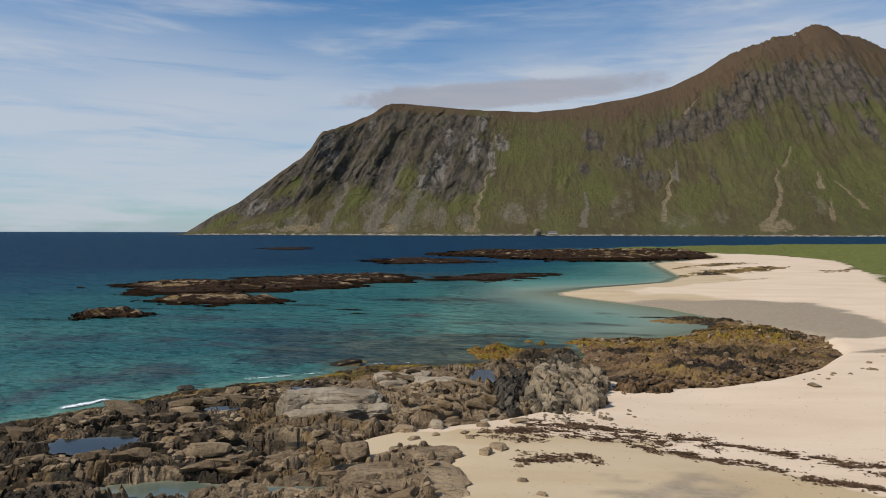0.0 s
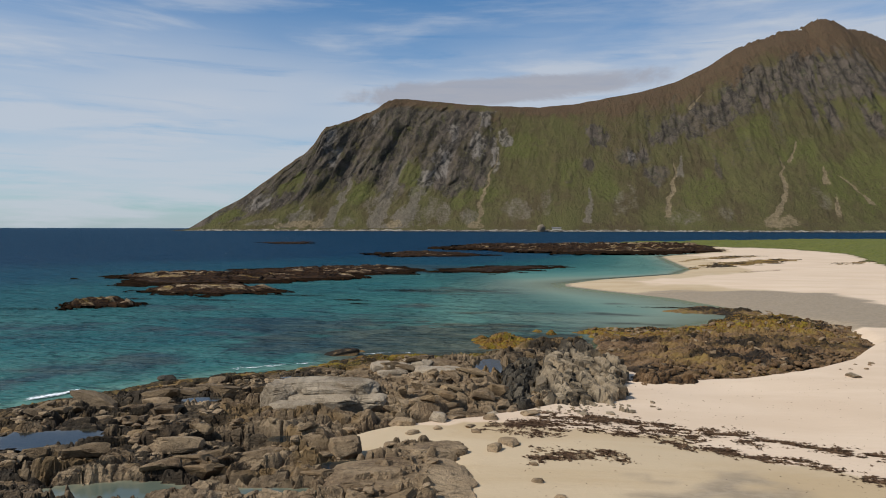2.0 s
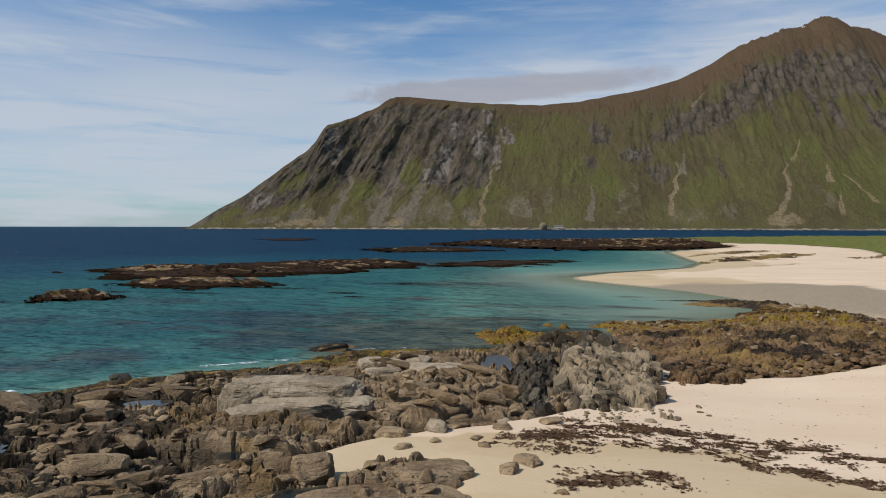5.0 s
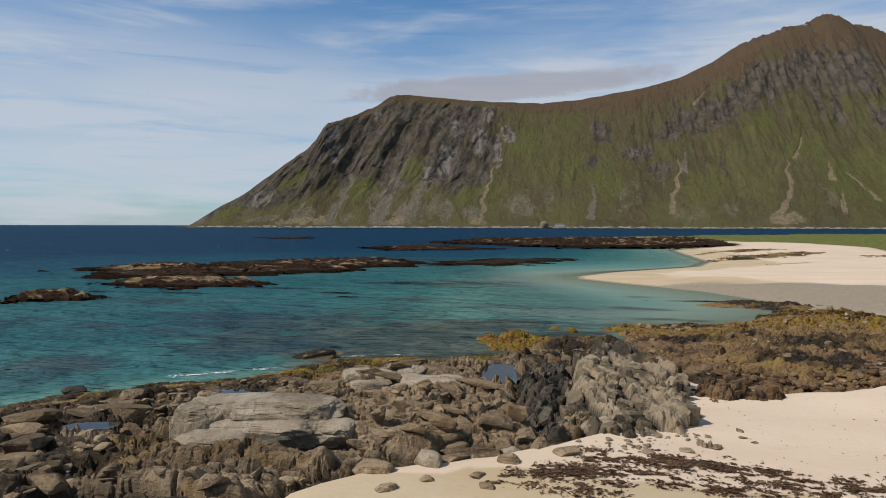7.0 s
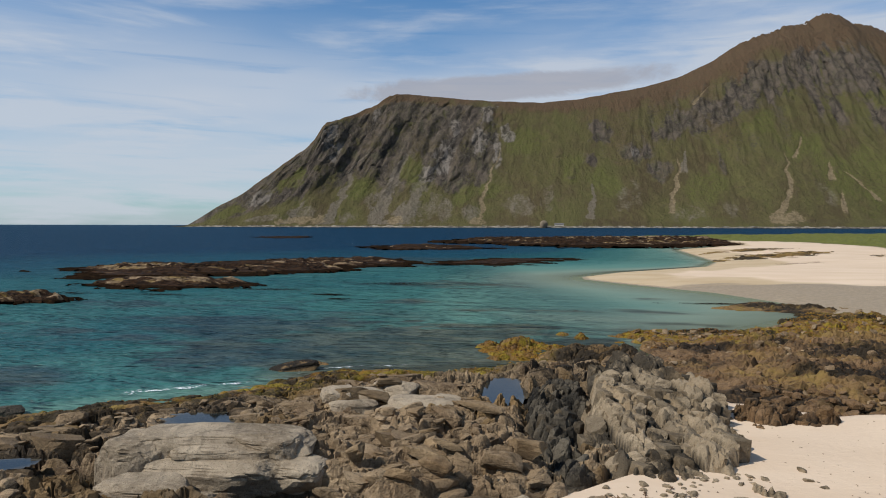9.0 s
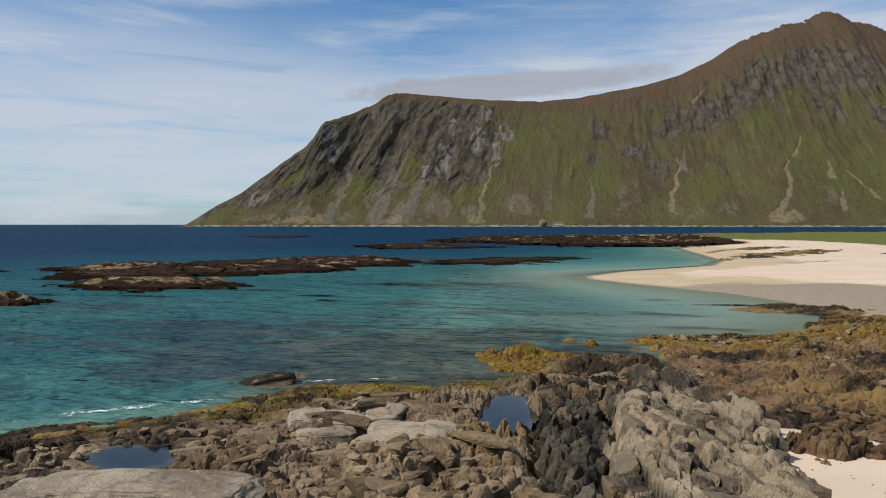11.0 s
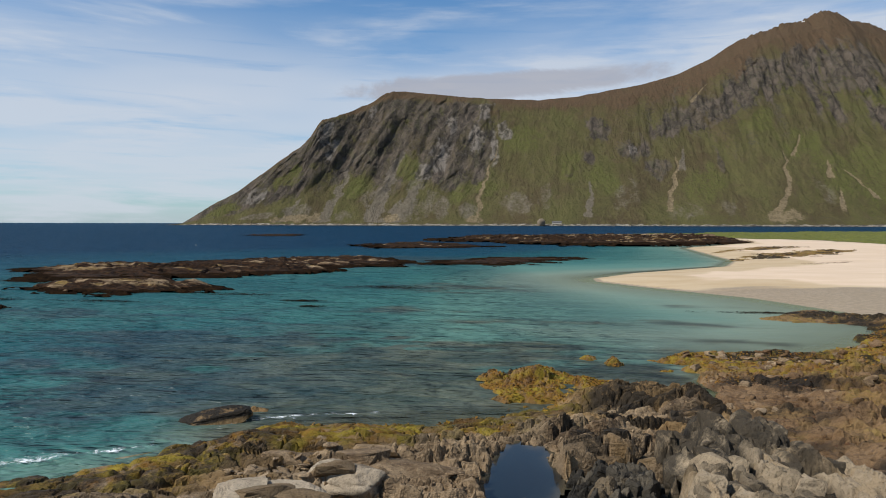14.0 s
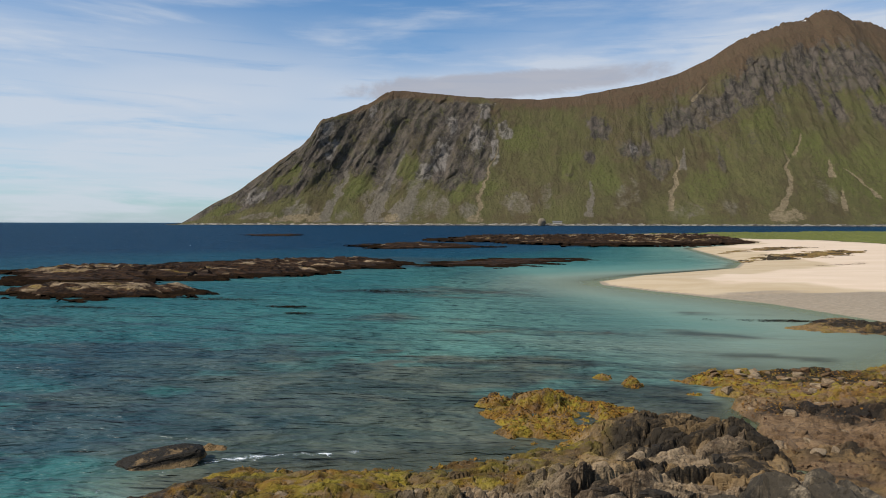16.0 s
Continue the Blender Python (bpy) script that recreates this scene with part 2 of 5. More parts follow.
def rock_material(name, light, mid, dark, grain=1.0, strata=20, bands=4.0, veins=1.0):
    """Weathered stone; the attributes algae (green-yellow film) and black (dark lichened and wet growth, painted
    crevice shade) lie over it.
    """
    m, t = material(name)
    p = t.place()
    big = t.noise(p, 0.55, 5, 0.6, 0.4)
    band = t.noise(t.scaled(p, 0.9, bands, bands, strata), 1.1, 6, 0.65, 0.8)
    grit = t.noise(p, 7 * grain, 6, 0.7)
    speck = t.noise(p, 30 * grain, 3, 0.6)
    colour = t.mix(t.step(big, 0.33, 0.68), mid, light)
    colour = t.mix(t.math("MULTIPLY", t.step(band, 0.50, 0.70), 0.6), colour, dark)
    colour = t.mix(t.math("MULTIPLY", t.step(grit, 0.46, 0.66), 0.55), colour, light)
    blotch = t.noise(p, 1.3, 7, 0.68, 0.9)
    colour = t.mix(t.math("MULTIPLY", t.step(blotch, 0.54, 0.68), 0.55), colour, dark)
    colour = t.mix(t.step(t.attr("tone"), 0.50, 0.92), colour, t.mix(grit, light, mid))
    colour = t.mix(t.math("MULTIPLY", t.step(speck, 0.54, 0.64), 0.45), colour, dark)
    # crevice shade painted into the colour along thin wandering cracks
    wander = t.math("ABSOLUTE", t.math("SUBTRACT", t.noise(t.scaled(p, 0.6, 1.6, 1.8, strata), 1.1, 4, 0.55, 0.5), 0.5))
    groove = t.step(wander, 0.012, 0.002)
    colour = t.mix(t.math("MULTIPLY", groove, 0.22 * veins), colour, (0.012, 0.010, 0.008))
    colour = t.mix(t.math("MULTIPLY", t.step(t.attr("ochre"), 0.3, 0.8), 0.75), colour, t.mix(grit, (0.10, 0.058, 0.022), (0.27, 0.17, 0.07)))
    film = t.math("MULTIPLY", t.attr("algae"), t.step(t.noise(p, 2.2, 6, 0.7, 0.6), 0.36, 0.58), True)
    green = t.mix(t.step(t.noise(p, 1.1, 4, 0.6), 0.35, 0.65), (0.15, 0.072, 0.011), (0.21, 0.155, 0.016))
    colour = t.mix(film, colour, green)
    lichen_shade = t.math("MULTIPLY", t.attr("black"), t.step(t.noise(p, 1.6, 7, 0.75, 0.5), 0.30, 0.52), True)
    colour = t.mix(t.math("MULTIPLY", lichen_shade, 0.95), colour, (0.010, 0.009, 0.007))
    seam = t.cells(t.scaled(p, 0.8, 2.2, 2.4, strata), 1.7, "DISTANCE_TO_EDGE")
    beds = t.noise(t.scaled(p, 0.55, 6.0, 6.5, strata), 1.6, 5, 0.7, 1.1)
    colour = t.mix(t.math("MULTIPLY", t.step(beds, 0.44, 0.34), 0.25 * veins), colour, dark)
    n = t.bump(t.step(seam, 0.0, 0.05), 0.35 * veins, 0.03)
    n = t.bump(t.step(wander, 0.0, 0.03), 0.4 * veins, 0.04, n)
    n = t.bump(beds, 0.5 * veins, 0.05, n)
    n = t.bump(band, 0.5, 0.05, n)
    n = t.bump(blotch, 0.6, 0.12, n)
    n = t.bump(grit, 0.8, 0.05, n)
    n = t.bump(speck, 0.6, 0.012, n)
    surface(t, colour, t.math("ADD", t.math("MULTIPLY", grit, 0.25), 0.65), n, 0.15)
    return m


def reef_material():
    """Bare tan ledges with cracks, between sheets of near-black weed."""
    m, t = material("reef_rock")
    p = t.place()
    big = t.noise(t.scaled(p, 0.10, 1.1, 2.6, 4), 0.8, 6, 0.7, 0.6)
    small = t.noise(t.scaled(p, 0.35, 1.6, 3.0, 4), 2.2, 6, 0.75, 0.6)
    stone = t.mix(t.step(small, 0.36, 0.60), (0.070, 0.044, 0.024), (0.28, 0.200, 0.120))
    stone = t.mix(t.math("MULTIPLY", t.attr("algae"), t.step(big, 0.40, 0.56)), stone, t.mix(t.step(small, 0.4, 0.6), (0.055, 0.034, 0.010), (0.25, 0.165, 0.042)))
    weed = t.mix(t.step(small, 0.40, 0.65), (0.010, 0.007, 0.005), (0.052, 0.026, 0.012))
    cover = t.math("ADD", t.attr("black"), t.math("ADD", t.math("MULTIPLY", t.math("SUBTRACT", big, 0.5), 1.4), t.math("MULTIPLY", t.math("SUBTRACT", small, 0.5), 2.0)))
    c = t.mix(t.step(cover, 0.40, 0.56), stone, weed)
    surface(t, c, 0.9, t.bump(big, 0.7, 0.25, t.bump(small, 0.9, 0.12)), 0.08)
    return m


def plain_stone(name, a, b, scale=6):
    m, t = material(name)
    p = t.place()
    g = t.noise(p, scale, 6, 0.7, 0.3)
    c = t.mix(t.step(g, 0.3, 0.7), a, b)
    surface(t, c, 0.8, t.bump(g, 0.8, 0.06), 0.3)
    return m


def sand_material():
    m, t = material("pale_shell_sand")
    p = t.place()
    drift = t.noise(t.scaled(p, 0.10, 0.28, 0.1, 12), 1.0, 5, 0.6, 0.6)
    grain = t.noise(p, 7.0, 5, 0.7)
    prints = t.noise(t.scaled(p, 1.0, 1.6, 1.0, -15), 2.6, 5, 0.65, 0.4)
    dry = t.mix(t.step(drift, 0.3, 0.7), (0.545, 0.408, 0.282), (0.605, 0.465, 0.330))
    dry = t.mix(t.math("MULTIPLY", t.step(grain, 0.60, 0.78), 0.3), dry, (0.45, 0.35, 0.25))
    damp = t.mix(t.step(drift, 0.35, 0.6), (0.41, 0.30, 0.172), (0.46, 0.350, 0.22))
    wet = t.mix(t.step(prints, 0.4, 0.65), (0.240, 0.185, 0.122), (0.310, 0.243, 0.165))
    edge = t.math("MULTIPLY", t.math("SUBTRACT", drift, 0.5), 0.5)
    c = t.mix(t.step(t.math("ADD", t.attr("damp"), edge), 0.35, 0.65), dry, damp)
    wetness = t.step(t.math("ADD", t.attr("wet"), edge), 0.22, 0.72)
    c = t.mix(wetness, c, wet)
    weed = t.math("MULTIPLY", t.attr("weed"), t.step(t.noise(t.scaled(p, 0.5, 1.0, 1.0), 0.8, 5, 0.65), 0.4, 0.6), True)
    c = t.mix(weed, c, (0.10, 0.085, 0.035))
    crumbs = t.step(t.noise(t.scaled(p, 0.7, 1.3, 1.0, 10), 5.0, 3, 0.7), 0.71, 0.76)
    c = t.mix(t.math("MULTIPLY", crumbs, 0.55), c, (0.14, 0.09, 0.05))
    c = t.mix(t.attr("turf"), c, (0.06, 0.085, 0.02))
    r = t.math("SUBTRACT", 0.9, t.math("MULTIPLY", wetness, 0.25))
    n = t.bump(grain, 0.35, 0.02, t.bump(prints, 0.5, 0.05))
    surface(t, c, r, n, 0.18)
    return m


def water_material(name, ramp, clear_depth, wave, calm=False):
    """Sea water. The attribute depth gives how much water lies over the bottom, weed the dark growth on it."""
    m, t = material(name)
    p = t.place()
    depth = t.attr("depth")
    patch = t.noise(t.scaled(p, 0.045, 0.075, 1, 10), 1.0, 5, 0.6, 0.8)
    d = t.math("ADD", depth, t.math("MULTIPLY", t.math("SUBTRACT", patch, 0.5), t.math("MINIMUM", depth, 2.5)))
    cr = t.tree.nodes.new("ShaderNodeValToRGB")
    cr.color_ramp.interpolation = "EASE"
    while len(cr.color_ramp.elements) < len(ramp):
        cr.color_ramp.elements.new(0.5)
    for e, (pos, col) in zip(cr.color_ramp.elements, ramp):
        e.position, e.color = pos, (*col, 1)
    t.put(cr.inputs[0], t.math("DIVIDE", d, 12.0, True))
    colour = cr.outputs[0]
    growth = t.math("MULTIPLY", t.attr("weed"), t.step(t.math("ADD", t.noise(t.scaled(p, 0.10, 0.22, 1, 8), 1.0, 6, 0.65, 0.7), t.math("MAXIMUM", t.math("SUBTRACT", t.attr("weed"), 1.0), 0.0)), 0.30, 0.54), True)
    silt = t.noise(t.scaled(p, 0.25, 0.5, 1, 12), 1.0, 5, 0.65, 0.6)
    deep_weed = t.mix(t.step(silt, 0.4, 0.62), (0.014, 0.035, 0.048), (0.034, 0.054, 0.058))
    shoal_weed = t.mix(t.step(silt, 0.4, 0.62), (0.034, 0.040, 0.034), (0.085, 0.084, 0.058))
    colour = t.mix(t.math("MULTIPLY", growth, 0.85), colour, t.mix(t.step(depth, 0.6, 2.8), shoal_weed, deep_weed))
    q = t.scaled(p, 1, 1, 1, -12)
    swell = t.noise(t.scaled(q, 0.42, 1.05, 1, 0), 1.0, 3, 0.5, 0.35)
    chop = t.noise(t.scaled(q, 0.9, 2.2, 1, 0), 1.0, 3, 0.5, 0.3)
    ripple = t.noise(t.scaled(q, 2.0, 3.6, 1, 0), 3.2, 4, 0.6, 0.4)
    if calm:
        n = t.bump(ripple, 0.10 * wave, 0.03)
    else:
        long_swell = t.noise(t.scaled(q, 0.05, 0.16, 1, 0), 1.0, 3, 0.5, 0.3)
        rough = t.attr("rough")
        long_swell, ripple = t.math("MULTIPLY", long_swell, rough), t.math("MULTIPLY", ripple, rough)
        swell, chop = t.math("MULTIPLY", swell, rough), t.math("MULTIPLY", chop, rough)
        roll = t.noise(t.scaled(q, 0.16, 0.46, 1, 0), 1.0, 4, 0.6, 0.5)
        far = t.math("MULTIPLY", t.noise(t.scaled(q, 0.022, 0.045, 1, 0), 1.0, 6, 0.65, 0.4), rough)
        n = t.bump(far, 1.0, 5.0)
        n = t.bump(long_swell, 1.0, 1.8, n)
        n = t.bump(t.math("MULTIPLY", roll, rough), 1.0, 1.1, n)
        n = t.bump(swell, 1.0, 0.55, n)
        n = t.bump(chop, 1.0, 0.34, n)
        n = t.bump(ripple, 0.5, 0.03, n)
    if calm:
        b = t.node("ShaderNodeBsdfPrincipled", Base_Color=colour, Roughness=0.06, IOR=1.33, Normal=n)
    else:
        body = t.node("ShaderNodeBsdfDiffuse", colour, None, n)
        gloss = t.node("ShaderNodeBsdfGlossy", (1, 1, 1), 0.30)
        wavy = t.bump(chop, 1.0, 0.30, t.bump(swell, 1.0, 0.5, t.bump(t.math("MULTIPLY", roll, rough), 1.0, 1.0, t.bump(long_swell, 0.6, 0.6))))
        t.put(gloss.inputs["Normal"], wavy)
        rim = t.node("ShaderNodeFresnel", 1.33)
        t.put(rim.inputs["Normal"], wavy)
        b = t.node("ShaderNodeMixShader", t.math("MINIMUM", t.math("MULTIPLY", rim.outputs[0], 0.30), 0.085), body.outputs[0], gloss.outputs[0])
    tint = t.node("ShaderNodeBsdfTransparent", (0.72, 0.86, 0.80))
    mx = t.node("ShaderNodeMixShader", t.math("ADD", t.step(depth, -0.05, clear_depth), 0.10, True), tint.outputs[0], b.outputs[0])
    t.tree.links.new(mx.outputs[0], t.node("ShaderNodeOutputMaterial").inputs[0])
    return m


def weed_material(name, a, b, c, rough=0.55, spec=0.15):
    """Wrack and kelp: three browns and yellows in clumps."""
    m, t = material(name)
    p = t.place()
    big = t.noise(p, 0.7, 5, 0.65, 0.6)
    small = t.noise(t.scaled(p, 1, 1, 1.5), 5.5, 5, 0.7, 0.8)
    col = t.mix(t.step(big, 0.42, 0.66), a, b)
    col = t.mix(t.step(small, 0.45, 0.66), col, c)
    isle = t.tree.nodes.new("ShaderNodeNewGeometry").outputs["Random Per Island"]
    col = t.mix(t.math("MULTIPLY", isle, 0.45), col, c)
    surface(t, col, rough, t.bump(small, 0.9, 0.08), spec)
    return m


def mountain_material():
    """Crags, heath, grass, scree and pale gullies, laid out by the mesh's attributes."""
    m, t = material("mountain_rock_and_heath")
    p = t.place()
    blot = t.noise(t.scaled(p, 1, 0.5, 0.6), 0.011, 8, 0.62, 0.5)
    streak = t.noise(t.scaled(p, 1.0, 0.5, 0.6), 0.05, 8, 0.7, 0.8)
    mid = t.noise(t.scaled(p, 1, 0.5, 0.7), 0.04, 7, 0.7, 0.6)
    fine = t.noise(p, 0.16, 6, 0.7)
    speck = t.noise(p, 0.30, 5, 0.75)
    green = t.mix(t.step(blot, 0.36, 0.64), (0.073, 0.056, 0.028), (0.086, 0.080, 0.030))
    green = t.mix(t.math("MULTIPLY", t.step(mid, 0.46, 0.62), 0.6), green, (0.108, 0.096, 0.038))
    green = t.mix(t.math("MULTIPLY", t.attr("lush"), t.math("MULTIPLY", t.step(fine, 0.3, 0.6), 0.75)), green, (0.092, 0.098, 0.027))
    green = t.mix(t.math("MULTIPLY", t.step(speck, 0.54, 0.68), 0.65), green, (0.036, 0.034, 0.018))
    green = t.mix(t.math("MULTIPLY", t.step(streak, 0.50, 0.70), 0.55), green, (0.085, 0.062, 0.036))
    stone = t.mix(t.step(streak, 0.36, 0.62), (0.038, 0.032, 0.025), (0.104, 0.082, 0.062))
    stone = t.mix(t.math("MULTIPLY", t.step(mid, 0.54, 0.66), 0.5), stone, (0.066, 0.064, 0.030))
    stone = t.mix(t.math("MULTIPLY", t.step(speck, 0.54, 0.70), 0.6), stone, (0.165, 0.145, 0.122))
    stone = t.mix(t.math("MULTIPLY", t.step(mid, 0.46, 0.34), 0.5), stone, (0.034, 0.030, 0.025))
    pale = t.mix(t.step(streak, 0.40, 0.58), (0.052, 0.044, 0.035), (0.200, 0.172, 0.142))
    heath = t.mix(t.step(fine, 0.35, 0.68), (0.100, 0.062, 0.036), (0.078, 0.056, 0.031))
    heath = t.mix(t.math("MULTIPLY", t.step(speck, 0.56, 0.70), 0.5), heath, (0.038, 0.028, 0.020))
    gravel = t.mix(t.step(fine, 0.35, 0.65), (0.120, 0.100, 0.076), (0.170, 0.142, 0.108))
    tan = t.mix(t.step(fine, 0.35, 0.65), (0.150, 0.112, 0.064), (0.215, 0.165, 0.098))
    ragged = t.math("ADD", t.math("MULTIPLY", t.math("SUBTRACT", fine, 0.5), 1.1), t.math("MULTIPLY", t.math("SUBTRACT", mid, 0.5), 1.6))
    c = t.mix(t.step(t.math("ADD", t.attr("heath"), ragged), 0.20, 0.95), green, heath)
    c = t.mix(t.step(t.math("ADD", t.attr("rock"), ragged), 0.28, 0.80), c, stone)
    c = t.mix(t.math("MULTIPLY", t.step(t.math("ADD", t.attr("pale"), ragged), 0.40, 0.95), 0.85), c, pale)
    c = t.mix(t.math("MULTIPLY", t.step(t.math("ADD", t.attr("scree"), ragged), 0.25, 0.85), 0.75), c, gravel)
    c = t.mix(t.math("MULTIPLY", t.step(t.math("ADD", t.attr("gully"), ragged), 0.30, 0.75), 0.9), c, tan)
    shingle = t.mix(t.step(t.noise(t.scaled(p, 0.5, 1, 1), 0.2, 5, 0.7), 0.42, 0.58), (0.075, 0.066, 0.052), (0.30, 0.265, 0.21))
    c = t.mix(t.step(t.attr("beach"), 0.4, 0.6), c, shingle)
    n = t.bump(streak, 0.8, 8.0)
    n = t.bump(mid, 0.8, 7.0, n)
    n = t.bump(fine, 0.8, 4.0, n)
    surface(t, c, 0.95, n, 0.1)
    return m


SAND = sand_material()
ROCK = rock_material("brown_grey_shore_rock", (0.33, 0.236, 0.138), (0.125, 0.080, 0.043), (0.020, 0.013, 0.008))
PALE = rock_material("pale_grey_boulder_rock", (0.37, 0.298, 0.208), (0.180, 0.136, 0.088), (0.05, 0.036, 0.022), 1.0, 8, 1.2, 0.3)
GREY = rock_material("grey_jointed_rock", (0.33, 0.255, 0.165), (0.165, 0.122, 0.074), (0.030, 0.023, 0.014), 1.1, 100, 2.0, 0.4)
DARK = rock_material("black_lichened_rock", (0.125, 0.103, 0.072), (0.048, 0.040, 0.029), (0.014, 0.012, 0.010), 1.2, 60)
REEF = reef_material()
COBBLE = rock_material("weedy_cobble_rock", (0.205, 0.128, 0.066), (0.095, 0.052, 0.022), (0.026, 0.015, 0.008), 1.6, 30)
KELP = weed_material("yellow_brown_wrack", (0.235, 0.105, 0.011), (0.300, 0.180, 0.014), (0.095, 0.044, 0.010))
RUST = weed_material("rust_brown_wrack", (0.085, 0.038, 0.014), (0.135, 0.070, 0.020), (0.030, 0.016, 0.008))
BROWN = weed_material("dark_brown_kelp", (0.016, 0.010, 0.006), (0.034, 0.019, 0.009), (0.007, 0.005, 0.004), 0.9, 0.0)
DRY = weed_material("dried_dark_seaweed", (0.125, 0.072, 0.039), (0.175, 0.105, 0.056), (0.055, 0.031, 0.018), 0.8)
GRASS = weed_material("coastal_grass", (0.115, 0.122, 0.024), (0.165, 0.155, 0.038), (0.072, 0.078, 0.020), 0.9)
FOAM = plain_stone("sea_foam", (0.45, 0.49, 0.49), (0.66, 0.68, 0.67), 5)


def wash_material():
    """Thin foam that thins out to clear water."""
    m, t = material("washing_foam")
    p = t.place()
    lace = t.noise(t.scaled(p, 1.0, 1.5, 1.0, 40), 2.6, 6, 0.72, 0.8)
    fac = t.step(t.math("ADD", t.math("MULTIPLY", t.math("SUBTRACT", lace, 0.5), 1.6), t.attr("froth")), 0.42, 0.80)
    white = t.node("ShaderNodeBsdfDiffuse", (0.80, 0.82, 0.82))
    mx = t.node("ShaderNodeMixShader", fac, t.node("ShaderNodeBsdfTransparent").outputs[0], white.outputs[0])
    t.tree.links.new(mx.outputs[0], t.node("ShaderNodeOutputMaterial").inputs[0])
    return m


WASH = wash_material()
SNOW = plain_stone("old_snow", (0.75, 0.77, 0.80), (0.85, 0.86, 0.88), 0.1)
SEA = water_material("sea_water", ((0.0, (0.21, 0.235, 0.170)), (0.055, (0.080, 0.168, 0.135)), (0.14, (0.036, 0.116, 0.104)), (0.29, (0.012, 0.072, 0.080)),
                                   (0.50, (0.006, 0.046, 0.072)), (1.0, (0.003, 0.027, 0.056))), 0.40, 1.0)
POOL = water_material("pool_water", ((0.0, (0.06, 0.05, 0.03)), (0.4, (0.008, 0.012, 0.014)), (1.0, (0.004, 0.006, 0.008))), 0.7, 1.0, True)
CLEAR = water_material("clear_pool_water", ((0.0, (0.20, 0.185, 0.12)), (0.4, (0.095, 0.110, 0.080)), (1.0, (0.060, 0.082, 0.066))), 0.7, 1.0, True)
MOUNTAIN = mountain_material()

# ---- plan: shore lines and outlines, metres ----
LAND = [(-80, -400), (-46, -20), (-33.5, 6), (-23.5, 25), (-18.5, 33), (-12, 39), (-7, 42.5), (-3, 44.5), (1, 45.5), (3.2, 43.5), (5.4, 43), (5.6, 46), (5.7, 49), (7.5, 54), (12, 55.5),
        (16, 60), (20.5, 65.5), (21, 73), (16.5, 83), (9, 91.5), (4.6, 97.5), (4.4, 101.5), (10, 111), (25, 127), (30, 142), (31, 160), (34, 205), (50, 230), (62, 300), (28, 326), (36, 362),
        (84, 402), (95, 430), (200, 500), (700, 560), (4700, 700), (4700, -4000), (-600, -4000)]
SHELF = [(-46, -20), (-34, 6), (-24, 25.5), (-21.5, 30), (-18.6, 33.6), (-15.8, 37), (-11.9, 39.0), (-10.8, 41.4), (-9, 42.8), (-6, 43.8), (-3, 45), (-1.5, 46.6), (1, 48.6),
         (3.4, 48.2), (5.0, 46.4), (6.0, 43), (6.0, 39), (5.2, 34), (3.2, 29.5), (1.2, 27.2), (-0.8, 25.8), (-2.4, 25.2), (-3.6, 24.6), (-4.7, 23.3), (-4.9, 21.6),
         (-4.0, 21.2), (-2.9, 22.6), (-1.6, 23.4), (-1.0, 21.8), (-0.7, 20), (-0.3, 18), (-0.2, 14), (-0.9, 8), (-2.5, 2), (-4, -6), (-9, -13), (-20, -19)]
SHORE = [(-46, -20), (-34, 6), (-24, 25.5), (-18.6, 33.6), (-11.9, 39.0), (-10.8, 41.4), (-6, 43.8), (-3, 45), (1, 48.6), (5.0, 46.4)]
WRACKFIELD = [(3.3, 54.6), (7, 56), (11.5, 56.4), (15.8, 60.3), (16.4, 63.2), (19.3, 66.2), (24, 66), (27, 60), (25, 50), (20, 42.2), (16.4, 38.6), (12.6, 36.6),
              (9.2, 35.8), (7.2, 37.2), (5.6, 38.4), (5.2, 41), (5.2, 45), (5.0, 47.6), (5.1, 50.2), (6, 51.4)]
LOBE = [(-2.2, 45), (-3, 46.7), (-5, 49.9), (-3.5, 51.2), (-0.5, 51.7), (0.9, 50.4), (2.6, 48.6), (2.0, 46.6)]
# grey fins, and the black rock beside them
OUTCROP = [(1.5, 37.4), (2.2, 39), (3.6, 40.4), (4.8, 39.8), (5.5, 38.4), (5.9, 36), (5.9, 33.5), (5.5, 31), (5.0, 29.4), (3.8, 28.2), (2.2, 28.0), (1.3, 29.2), (1.2, 31), (1.1, 34)]
DIKE = [(-0.8, 36.8), (0.3, 38.2), (2.2, 38.2), (1.6, 34), (1.5, 30), (1.5, 28.2), (0.9, 27.4), (-0.1, 28.6), (-0.5, 32)]
# tide pools: x, y, half widths, turn, level
POOLS = [(-15.2, 20.6, 1.35, 0.8, 15, 0.98), (-9.4, 16.7, 1.7, 0.75, 10, 1.0), (-4.3, 19.7, 0.9, 0.55, 10, 0.95), (-5.2, 17.2, 1.3, 0.45, 5, 1.0), (-1.3, 37.5, 0.72, 2.4, -3, 0.52),
         (-9.7, 31.1, 1.15, 0.95, -10, 0.85), (-12.8, 27.0, 0.7, 0.38, 20, 0.85), (-6.9, 21.6, 0.7, 0.3, 0, 1.1)]


